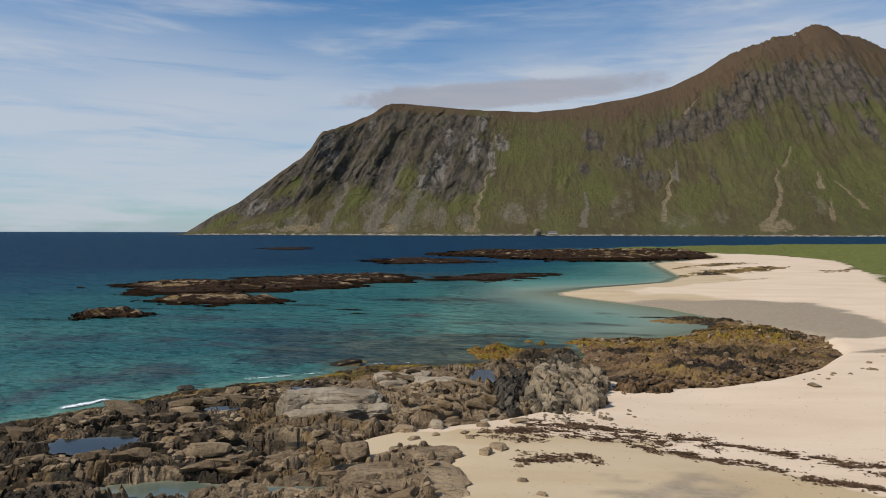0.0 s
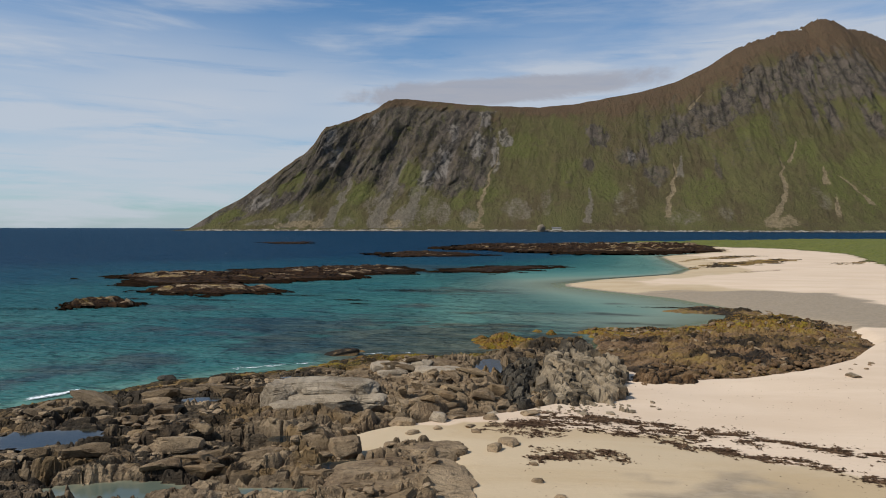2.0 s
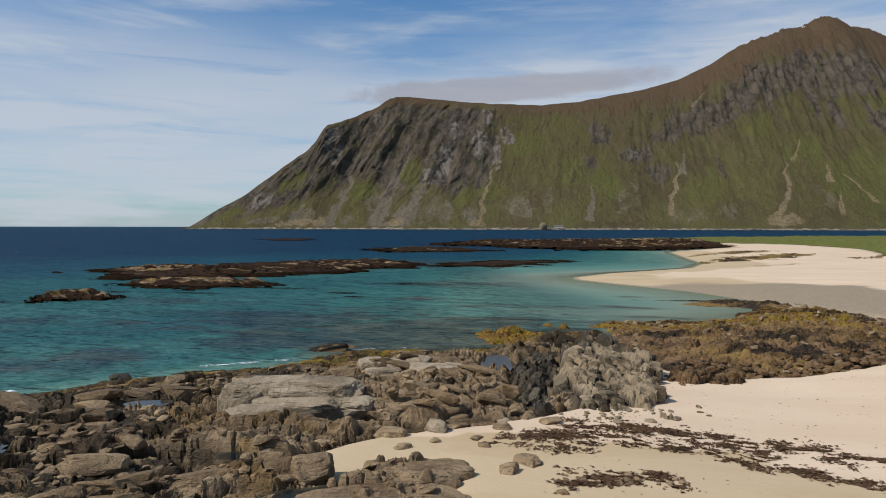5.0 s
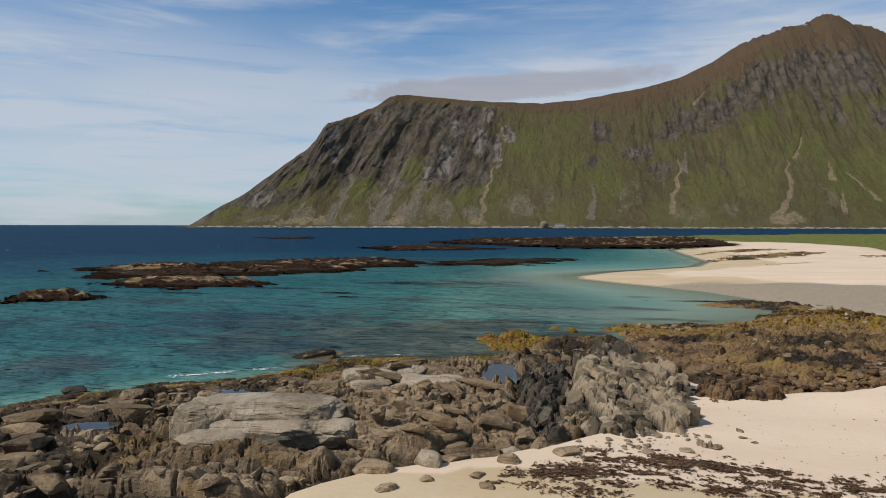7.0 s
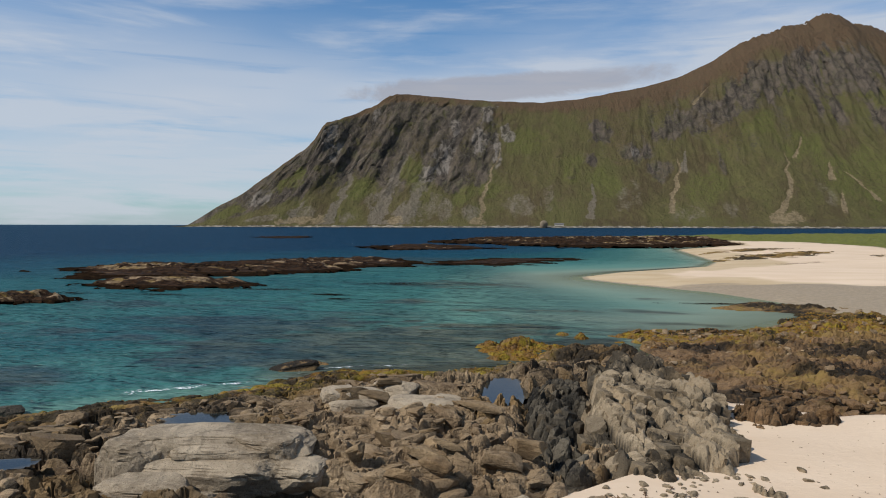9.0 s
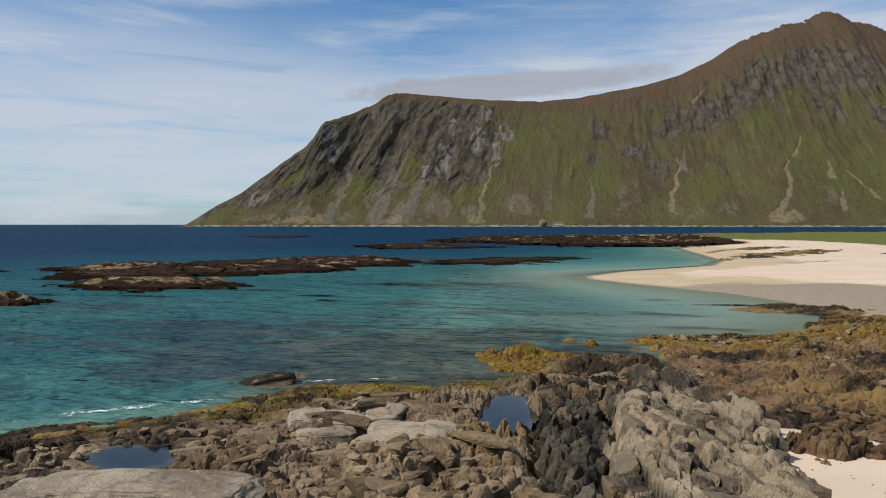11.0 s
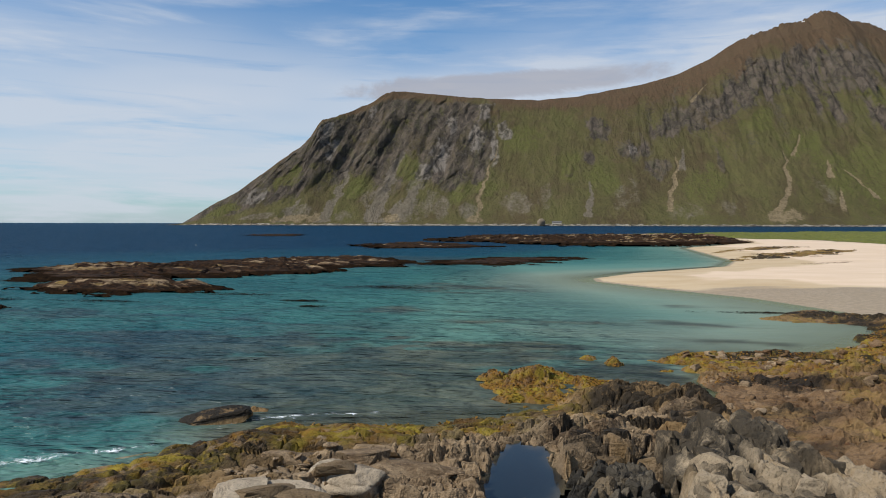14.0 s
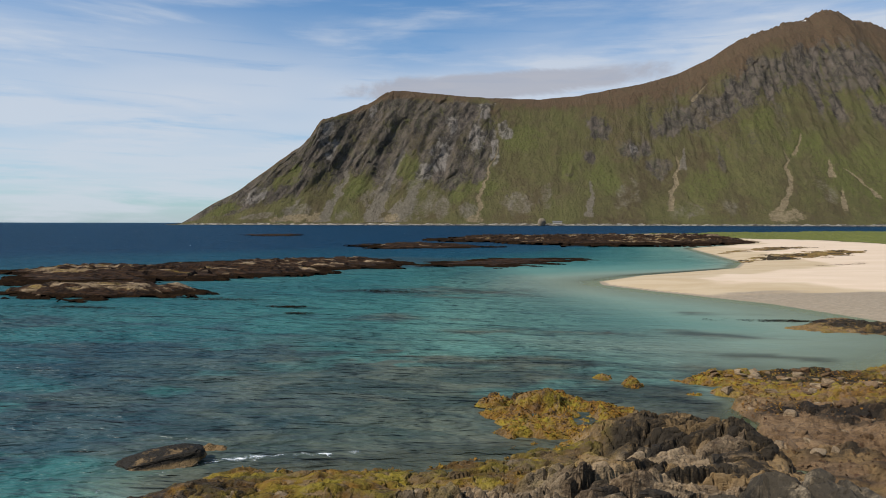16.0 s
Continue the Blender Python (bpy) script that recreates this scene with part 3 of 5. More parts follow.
def ground_height(x, y):
    d = distance(x, y, LAND)
    wob = fbm(x / 9, y / 9, 3, 5) * 0.10
    sand = 0.88 * (1 - np.exp(-np.maximum(d, 0) / 9)) + 0.05 * np.maximum(d, 0) ** 0.5 * 0.5 + wob * soft(d, 0, 8)
    sand = np.minimum(sand, 2.6)
    off = np.maximum(-d, 0)
    out = np.clip((y - 118 - 0.10 * x) / 125, 0, 1) ** 1.1 * 9 + np.clip((-x - 60) / 120, 0, 1) * 4
    lagoon = soft(x + 8 * soft(y, 58, 72), -10, 2) * soft(y, 128, 105)
    deep = 0.06 * off ** 0.95 * (1 - 0.5 * lagoon) + (0.2 - 0.1 * lagoon) * soft(off, 0, 3) + out * soft(off, 4, 50) + (1.7 - 1.0 * soft(off, 18, 34)) * soft(-x, 4, 26) * soft(off, 2, 14)
    shelf = (1.3 - 0.9 * soft(x, -10, -6)) * soft(distance(x, y, [(-26, 24), (-18, 35), (-11, 42), (-4, 47), (-1, 52)], False), 12, 0) * soft(off, 0, 2.5)
    z = np.where(d > 0, sand, -np.minimum(deep + shelf, 14))
    bare = soft(distance(x, y, SHELF), 0.1, 1.6) + soft(distance(x, y, WRACKFIELD), 0.2, 1.6)
    return np.where((d > 0) & (bare > 0), z - 0.9 * np.minimum(bare, 1), z)


def in_pool(x, y):
    """0 outside every pool, up to 1 in its middle, and its level."""
    f, level = np.zeros(x.shape), np.zeros(x.shape)
    for px, py, a, b, turn, z in POOLS:
        c, s = math.cos(radians(turn)), math.sin(radians(turn))
        u, v = (c * (x - px) + s * (y - py)) / a, (-s * (x - px) + c * (y - py)) / b
        g = np.clip(1.35 - np.hypot(u, v) + 0.32 * fbm(x * 1.2, y * 1.2, 4, 77, 0.6), 0, 1)
        level = np.where(g > f, z, level)
        f = np.maximum(f, g)
    return f, level


def ledges(x, y, period, turn, seed):
    """Tilted beds of rock: each one breaks off in a small step towards the land and dips away to the sea."""
    c, s = math.cos(radians(turn)), math.sin(radians(turn))
    along, over = c * x + s * y, -s * x + c * y
    q = over / period + 0.9 * fbm(along / (3.5 * period), over / (2.2 * period), 3, seed)
    k = np.floor(q)
    f = q - k
    tall = rnd(k, np.floor(along / (2.4 * period) + 3 * rnd(k, k * 0, seed + 1)), seed + 2)
    return (soft(f, 0, 0.22) * (1 - f) ** 0.8) * (0.35 + 1.1 * tall) - 0.3


def shelf_height(x, y):
    """The jointed rock platform of the shore, its algae, its dark growth and painted joint shade."""
    d = distance(x, y, SHELF) + 0.35 * fbm(x * 0.9, y * 0.9, 4, 21)
    sea = distance(x, y, SHORE, False)
    base = 0.03 + 1.45 * (1 - np.exp(-sea / 11)) + 0.16 * fbm(x / 4, y / 4, 3, 22)
    h1, c1, r1 = blocks(x, y, 3.0, 1.3, 22, 31, 1.0)
    h2, e2, r2 = bricks(x, y, 1.5, 0.70, 20, 41, 0.8)
    h3, e3, r3 = bricks(x, y, 0.60, 0.28, 17, 51, 0.8)
    h4, e4, r4 = bricks(x, y, 0.24, 0.10, 24, 57, 1.0)
    high = 0.22 + 0.78 * soft(sea, 1, 7)
    high = np.maximum(high, 0.58 * soft(distance(x, y, [(0.6, 42), (2.4, 45), (4.2, 43.5)], False), 3.4, 1.0))
    broken = 0.35 + 0.65 * soft(fbm(x / 3.2, y / 2.4, 3, 66), -0.25, 0.3)
    l1 = ledges(x, y, 1.25, 17, 65)
    p1 = pillows(x, y, 3.0, 1.3, 22, 31, 0.35)[0]
    cleft = 0.30 * np.clip(1 - e2 / 0.085, 0, 1) + broken * 0.14 * np.clip(1 - e3 / 0.06, 0, 1)
    z = base + high * (0.36 * h1 + 0.16 * (p1 - 0.8) - 0.18 * (1 - c1) + 0.28 * l1 + 0.30 * h2 + 0.10 * (worn(e2, 0.10) - 0.9) + broken * (0.15 * h3 + 0.06 * (worn(e3, 0.05) - 0.85) + 0.045 * h4) - cleft)
    z = z - 0.55 * soft(distance(x, y, DIKE), -0.3, 0.5) - 0.4 * soft(distance(x, y, OUTCROP), -0.3, 0.5) + 0.04 * fbm(x * 3, y * 3, 3, 61)
    z = z + 0.55 * soft(distance(x, y, [(0.9, 46.0), (2.6, 46.2), (4.0, 45.2)], False) + 0.4 * fbm(x, y, 3, 63), 1.7, 0.3)
    z = z - 0.45 * soft(distance(x, y, [(-9.8, 25.9), (-7.5, 26.0), (-5.4, 26.4)], False) + 0.3 * fbm(x, y, 3, 64), 1.2, 0.4)
    f, level = in_pool(x, y)
    z = np.where(f > 0, z * (1 - soft(f, 0, 0.45)) + (level - 0.4) * soft(f, 0, 0.45), z)
    low = np.minimum(ground_height(x, y), 0.6) - 0.55
    z = low + (z - low) * soft(d, -0.25, 1.1 + 0.2 * soft(sea, 5, 1.5))
    algae = 1.7 * soft(sea + 1.6 * fbm(x * 0.5, y * 0.5, 3, 71), 5.2, 0.8) * soft(z, 1.0, 0.5) * (0.35 + 0.65 * soft(x, -17, -8)) * soft(x, 1.2, -0.6)
    # first term paints crevice shade into the low joints
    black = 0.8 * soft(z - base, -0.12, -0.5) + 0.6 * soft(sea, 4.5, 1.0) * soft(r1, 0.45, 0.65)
    black = np.maximum(black, 0.9 * soft(x + 1.5 * fbm(x / 3, y / 3, 2, 84), -5, -11) * soft(0.6 * r1 + 0.4 * r2, 0.15, 0.45))
    black = np.maximum(black, 0.6 * soft(sea + fbm(x / 2, y / 2, 3, 83), 7.5, 3.0) * soft(r2, 0.2, 0.5))
    black = np.maximum(black, 0.95 * soft(distance(x, y, [(-0.4, 38), (1.5, 38.5), (3.5, 40.6), (6.5, 39), (6.2, 45), (3, 47), (0.4, 46), (-0.5, 42)]), -0.5, 0.6) * soft(r2, 0.25, 0.4))
    tone = (0.25 + 0.75 * soft(x, -21, -9)) * soft(sea, 2.5, 8.0) * soft(0.75 * r1 + 0.35 * r2 + 0.6 * soft(sea, 4, 9) - 0.35, 0, 1) * soft(z - base, -0.3, 0.15)
    tone = np.clip(tone + 0.55 * (r2 - 0.5) + 0.35 * (r3 - 0.5), 0, 1) * (1 - 0.6 * soft(x, -6, -12))
    ochre = soft(fbm(x / 2.6, y / 1.9, 3, 81) + 0.9 * soft(sea, 7.5, 1.5) + 0.4 * soft(x, -10, -18) + 0.5 * (rnd(np.floor(40 * r2), np.floor(40 * r1), 88) - 0.5), 0.05, 0.9)
    return z, algae, np.clip(black, 0, 1), tone, ochre


# ---- ground, sea ----
gx = axis(-4800, 4800, -32, 60, 0.55, 1.11)
gy = axis(-3000, 4750, 4, 120, 0.55, 1.10)
X, Y = np.meshgrid(gx, gy)
Z = ground_height(X, Y)
d_land = distance(X, Y, LAND)
shade = fbm(X / 7, Y / 7, 4, 8)
wet_flat = distance(X, Y, [(9, 90), (18, 89), (26, 87), (33, 83), (36, 72), (33, 60), (28, 56), (22, 62), (19, 68), (18, 76), (13, 84)])
wet = np.maximum(soft(d_land, 0.7, 0.1), soft(wet_flat + 1.6 * fbm(X / 12, Y / 6.0, 5, 9, 0.6) - 0.3, -2.0, 2.5)) + 0.6 * soft(distance(X, Y, [(5, 19.5), (8, 20.5), (12, 18), (9, 12), (4, 10), (5, 16)]) + 1.5 * fbm(X / 2.5, Y / 1.2, 5, 12, 0.6), -1.2, 1.2)
wet = np.maximum(wet, soft(distance(X, Y, [(24, 49), (32, 54), (44, 50), (34, 47)]), -0.8, 0.8))
damp = np.maximum(soft(d_land + 2 * shade, 5, 0.8), 0.75 * soft(d_land + 3 * shade, 16, 6) * soft(Y, 74, 84)) + soft(distance(X, Y, [(-6, 24.5), (1, 25), (6.5, 24), (12, 21), (22, 12), (26, -4), (10, -16), (-6, -14)]) + 1.2 * fbm(X / 3, Y / 3, 4, 13), -0.5, 0.8)
turf_line = [(55, 112), (67, 146), (83, 197), (86, 250), (70, 285), (64, 306), (31, 329), (38, 359), (84, 398), (97, 428), (200, 498), (700, 556), (4700, 690), (4700, -900), (90, -60), (62, 40)]
turf = soft(distance(X, Y, turf_line), -1, 4)
bottom_weed = np.maximum(soft(-Z, 0.25, 0.7) * soft(-Z, 3.5, 1.2) * 0.7, 1.2 * soft(distance(X, Y, SHORE, False), 6, 2))
ground = sheet("ground", X, Y, Z, SAND, dict(wet=np.clip(wet, 0, 1), damp=np.clip(damp, 0, 1), turf=turf, weed=bottom_weed))
tagged(ground, "pale shell sand beach with damp grey flats and seabed", "beach", kind="structure")

sx = axis(-4800, 4800, -75, 40, 0.6, 1.10)
sy = axis(-400, 4750, 14, 140, 0.6, 1.08)
X, Y = np.meshgrid(sx, sy)
G = ground_height(X, Y)
rim = distance(X, Y, SHELF)
side = soft(X, -9, -15)
water = -G * soft(rim, -3, -9) + (0.22 + 0.6 * side + (0.42 + 0.3 * side) * np.maximum(-rim, 0)) * (1 - soft(rim, -3, -9))
water = np.where((X < 1.5) & (Y < 50), np.minimum(np.maximum(water, 0.1), np.maximum(-G, 0.3 + 2.0 * side)), -G)
swell = 0.05 * fbm(X / 5 + 0.3 * Y / 5, Y / 2.2, 2, 91) * soft(-G, 0.2, 1.5) * soft(Y, 300, 100)
bed = [(-2, 55.5, 9, 3.2), (-7, 50, 9, 6), (-12, 88, 7, 4.5), (8, 66.5, 3.5, 1.3), (-18, 54, 9, 5), (-14, 48, 8, 4), (12, 76, 3, 0.9), (-28, 66, 10, 3), (9, 60, 3, 0.9), (-14, 70, 6, 2.0), (-34, 50, 9, 4), (-4, 66, 5, 1.2)]
weed = sum(soft(np.hypot((X - a) / c, (Y - b) / e) + 0.65 * fbm(X / 3, Y / 1.6, 4, 95), 1.30, 0.30) for a, b, c, e in bed)
near = distance(X, Y, SHORE, False) + 1.5 * fbm(X / 3, Y / 3, 3, 97)
weed = weed + 0.55 * soft(np.hypot((X + 16) / 15, (Y - 57) / 9) + 0.3 * fbm(X / 6, Y / 4, 3, 98), 1.15, 0.5)
weed = weed + 1.1 * np.maximum(soft(np.abs(near - 6.5), 4.5, 1.0) * soft(X, -5, -9) * soft(fbm(X / 6, Y / 4, 3, 99), -0.4, 0.3), 1.1 * soft(near, 5.0, 1.0) * soft(X, -15, -9))
weed = np.clip(weed + soft(distance(X, Y, [(-70, 103), (-44, 90), (-24, 116), (0, 142), (-30, 150)], True), -4, 4) * 0.9, 0, 1.35)
sea = sheet("sea", X, Y, swell, SEA, dict(depth=water, weed=weed, rough=1 - 0.88 * soft(X + 0.25 * (Y - 70), -8, 8) * soft(Y, 150, 115)), keep=G < 0.25)
tagged(sea, "clear turquoise sea turning deep blue offshore, rippled", "sea", kind="structure")

# ---- the rocky shore in front ----
rx, ry = axis(-46, 7, -22, 7, 0.048, 1.04), axis(-20, 49.5, 14, 49.5, 0.052, 1.04)
X, Y = np.meshgrid(rx, ry)
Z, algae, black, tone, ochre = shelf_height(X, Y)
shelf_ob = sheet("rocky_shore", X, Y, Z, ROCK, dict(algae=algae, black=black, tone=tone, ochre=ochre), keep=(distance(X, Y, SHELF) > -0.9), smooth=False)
tagged(shelf_ob, "low brown-grey jointed rock shelf running into the sea", "rocks", kind="structure")

for px, py, a, b, turn, z in POOLS:
    X, Y = np.meshgrid(np.linspace(-1.5, 1.5, 24), np.linspace(-1.5, 1.5, 24))
    c, s = math.cos(radians(turn)), math.sin(radians(turn))
    XX, YY = px + c * X * a - s * Y * b, py + s * X * a + c * Y * b
    f, level = in_pool(XX, YY)
    tagged(sheet("tide_pool", XX, YY, np.full(XX.shape, z), CLEAR if 16 < py < 18 else POOL, dict(depth=0.3 + 8 * f, weed=0 * f), keep=(f > 0.02)), "clear shallow tide pool over pale sand" if 16 < py < 18 else "still dark tide pool between shore rocks", "rock pool", "tide pools")

# ---- mountain across the bay ----
RIDGE = np.array([(-830, 1405, 0), (-794, 1420, 4), (-738, 1430, 40), (-681, 1450, 74), (-626, 1480, 120), (-580, 1500, 159), (-537, 1520, 197), (-513, 1540, 245), (-454, 1620, 278), (-384, 1680, 328),
                  (-352, 1700, 332), (-249, 1730, 325), (-150, 1750, 319), (-23, 1780, 317), (63, 1800, 326), (149, 1820, 343), (237, 1850, 362), (328, 1890, 393), (421, 1930, 441), (504, 1980, 499),
                  (570, 2010, 528), (637, 2040, 555), (706, 2070, 573), (742, 2090, 597), (775, 2100, 606), (805, 2100, 593), (835, 2100, 573), (879, 2100, 562), (924, 2110, 544), (1300, 2150, 380), (2400, 2300, 300)], float)
u = axis(-830, 2400, -820, 960, 2.7, 1.15)
v = np.concatenate([np.linspace(0, 1, 300), 1 + np.linspace(0.02, 0.6, 14)])
U, V = np.meshgrid(u, v)
ry_, rz_ = np.interp(U, RIDGE[:, 0], RIDGE[:, 1]), np.interp(U, RIDGE[:, 0], RIDGE[:, 2])
rz_ = rz_ + ((0.8 + 3.0 * soft(U, -620, -560) * soft(U, -330, -400)) * fbm(U / 25, U * 0, 4, 101) * soft(U, -780, -700) + 3.5 * fbm(U / 10, U * 0 + 9, 4, 104, 0.6) * soft(U, 430, 560)) * soft(np.clip(V, 0, 1), 0.95, 1.0)
foot = 1385 + 12 * fbm(U / 130, U * 0 + 3, 3, 102)
T = np.clip(V, 0, 1)
face = soft(U, -820, -640)
# apron, talus slope, cliff, shoulder
prof = np.interp(T, [0, 0.08, 0.42, 0.78, 0.9, 1.0], [0, 0.030, 0.33, 0.78, 0.92, 1.0])
prof = prof * (1 - 0.25 * soft(U, -100, 100)) + (T ** 1.12) * 0.25 * soft(U, -100, 100)
Zm = rz_ * prof
Ym = foot + (ry_ - foot) * T
west, east = soft(U, -60, -200), soft(U, 400, 560)
SLANT = U - 110 * (T - 0.5) * west
lean = fbm(U / 260, T * 1.5, 2, 103) * 0.35
g1 = ridged(SLANT / 120 + lean, T * 0.8, 3, 110)
g2 = ridged(SLANT / 46 + 1.6 * lean, T * 1.8, 4, 120)
g3 = fbm(SLANT / 14, T * 12, 4, 130)
amount = soft(T, 0.03, 0.35) * soft(T, 1.0, 0.90) * face * np.clip(rz_ / 330, 0.15, 1.25)


def blob(cu, ct, ru, rt, seed=190):
    """A ragged patch of the slope, about 1 inside."""
    return soft(np.hypot((U - cu) / ru, (T - ct) / rt) + 0.40 * fbm(U / 22, T * 13, 4, seed) + 0.15 * g3, 1.25, 0.55)


def runs(line, half, spread_out=1.3):
    """A run of debris down the slope, wider at its foot."""
    q = np.array(line, float)
    us = np.interp(-T, -q[:, 1], q[:, 0]) + 5 * fbm(T * 16, T * 0 + q[0, 0], 3, 171)
    down = np.clip((q[0, 1] - T) / (q[0, 1] - q[-1, 1]), 0, 1)
    return soft(np.abs(U - us) / (half * (0.4 + spread_out * down)) + 0.4 * fbm(U / 9, T * 26, 3, 172), 1.25, 0.6) * soft(T, q[0, 1] + 0.03, q[0, 1] - 0.03) * soft(T, q[-1, 1] - 0.03, q[-1, 1] + 0.01)


# dark cliffs: middle along and up the slope, half sizes
CLIFFS = [(532, 0.74, 70, 0.10), (630, 0.76, 80, 0.09), (667, 0.54, 16, 0.08), (625, 0.62, 9, 0.10), (373, 0.42, 7, 0.09), (187, 0.54, 45, 0.08), (481, 0.73, 55, 0.09), (292, 0.66, 55, 0.08),
          (382, 0.70, 60, 0.08), (751, 0.50, 16, 0.09), (740, 0.70, 90, 0.10), (240, 0.42, 40, 0.06), (110, 0.70, 30, 0.07), (40, 0.45, 14, 0.05), (90, 0.52, 12, 0.06), (840, 0.62, 90, 0.14)]
PALES = [(-503, 0.83, 22, 0.09), (-485, 0.68, 14, 0.10), (-251, 0.55, 34, 0.13), (-149, 0.84, 26, 0.10), (-167, 0.66, 16, 0.10), (-638, 0.56, 30, 0.14), (-413, 0.87, 10, 0.05), (-224, 0.76, 14, 0.08),
         (-122, 0.58, 12, 0.12), (-278, 0.42, 20, 0.07), (-105, 0.72, 20, 0.07), (187, 0.55, 14, 0.04)]
LUSH = [(-305, 0.43, 26, 0.13), (-419, 0.36, 22, 0.12), (-62, 0.68, 40, 0.11), (475, 0.55, 40, 0.05), (778, 0.55, 45, 0.06), (562, 0.42, 50, 0.08), (640, 0.26, 110, 0.14), (46, 0.48, 40, 0.10), (330, 0.30, 45, 0.12),
        (-560, 0.62, 45, 0.10), (-700, 0.55, 40, 0.20), (120, 0.34, 30, 0.10), (-130, 0.33, 30, 0.07), (850, 0.22, 120, 0.14), (-190, 0.28, 26, 0.09)]
FANS = [(-245, 0.20, 46, 0.10), (-392, 0.27, 26, 0.09), (-545, 0.20, 50, 0.08), (-626, 0.20, 30, 0.06), (-425, 0.13, 22, 0.05), (-170, 0.17, 22, 0.08), (166, 0.24, 30, 0.10), (268, 0.13, 34, 0.06), (550, 0.22, 20, 0.07),
        (-68, 0.20, 34, 0.09), (-5, 0.28, 14, 0.10), (367, 0.14, 20, 0.05), (-290, 0.34, 20, 0.05), (700, 0.20, 18, 0.05)]
cliff = np.clip(sum(blob(*c, 191) for c in CLIFFS), 0, 1)
pale = 0.95 * np.clip(sum(blob(*c, 192) for c in PALES), 0, 1)
lush = np.clip(sum(blob(*c, 193) for c in LUSH), 0, 1)
scree = (0.62 - 0.16 * soft(U, -100, 50)) * np.clip(sum(blob(*c, 194) for c in FANS), 0, 1)
for line, half in (([(-412, 0.60), (-443, 0.54), (-452, 0.35), (-470, 0.07)], 9), ([(-329, 0.57), (-350, 0.42), (-359, 0.22), (-364, 0.06)], 14), ([(-275, 0.37), (-300, 0.22), (-317, 0.06)], 18),
                   ([(-530, 0.36), (-545, 0.24), (-560, 0.10)], 10), ([(300, 0.52), (286, 0.40)], 5), ([(94, 0.36), (79, 0.11)], 6)):
    scree = np.maximum(scree, 0.95 * runs(line, half))
gully = 0.68 * np.clip(blob(-545, 0.13, 70, 0.05, 195) + blob(451, 0.08, 26, 0.05, 195) + blob(-326, 0.09, 22, 0.04, 195) + blob(-148, 0.09, 16, 0.04, 195), 0, 1)
for line, half in (([(-118, 0.62), (-137, 0.46), (-146, 0.23), (-150, 0.06)], 4), ([(286, 0.49), (279, 0.40), (265, 0.30), (247, 0.14)], 5), ([(508, 0.42), (505, 0.36), (496, 0.28), (475, 0.19), (430, 0.06)], 6),
                   ([(589, 0.34), (581, 0.26)], 4), ([(610, 0.30), (631, 0.24), (650, 0.15)], 4), ([(589, 0.21), (573, 0.11)], 4), ([(560, 0.47), (525, 0.38)], 4), ([(400, 0.84), (350, 0.77)], 5)):
    gully = np.maximum(gully, 0.85 * runs(line, half))
crag = np.clip(0.35 * soft(U, 60, 260) * soft(T + 0.10 * fbm(U / 90, T * 3, 3, 141), 0.38, 0.62) * soft(T, 0.92, 0.80) + 0.9 * west * soft(T + 0.14 * fbm(U / 70, T * 3, 3, 140), 0.20, 0.45) + 0.75 * cliff, 0, 1) * soft(T, 1.0, 0.92)
push = amount * ((2 + 2 * west + 1.5 * east) * g1 + (0.8 + 1.8 * crag) * g2 + (1 + 2.5 * crag) * g3 + crag * 4 * blocks(SLANT / 20, T * 12, 1, 2.2, 0, 150)[0] - 2 * gully)
Ym = Ym - push
Zm = Zm + 0.22 * push * soft(T, 1.0, 0.8) + np.where(T < 0.05, 0.5, 0)
back = np.maximum(V - 1, 0)
Zm, Ym = Zm * (1 - back / 0.62), Ym + back * 900
rock = np.clip(0.66 * crag * (1 - 0.75 * lush) + 0.22 * crag * soft(g2, 0.2, -0.6) + 0.10 * soft(T, 0.2, 0.5) + 0.15 * soft(g2, 0.2, -0.8), 0, 1) * soft(T, 0.04, 0.25)
rock = rock * (1 - 0.9 * soft(T, 0.88, 0.97) * soft(U, -540, -400))
brown = np.interp(U, [-830, -420, -150, 0, 150, 330, 460, 560, 700, 900], [1.02, 0.97, 0.94, 0.91, 0.89, 0.84, 0.83, 0.84, 0.85, 0.80])
heath = np.clip(0.10 + 0.90 * soft(T - brown + 0.05 * fbm(U / 60, T * 6, 4, 160), -0.12, 0.07) + 0.30 * soft(fbm(U / 80, T * 5, 3, 161), 0.0, 0.5) * soft(T, 0.25, 0.5), 0, 1) * (1 - 0.8 * lush)
beach = soft(Zm + 1.0 * fbm(U / 9, T * 0, 3, 176), 4.5, 3.0) * soft(V, 0.2, 0.1)
mountain = sheet("mountain", U, Ym, Zm, MOUNTAIN, dict(rock=rock, heath=heath, scree=scree, gully=gully, beach=beach, pale=pale, lush=lush))
tagged(mountain, "steep green and grey mountain headland with brown heath ridge", "mountain", kind="structure")

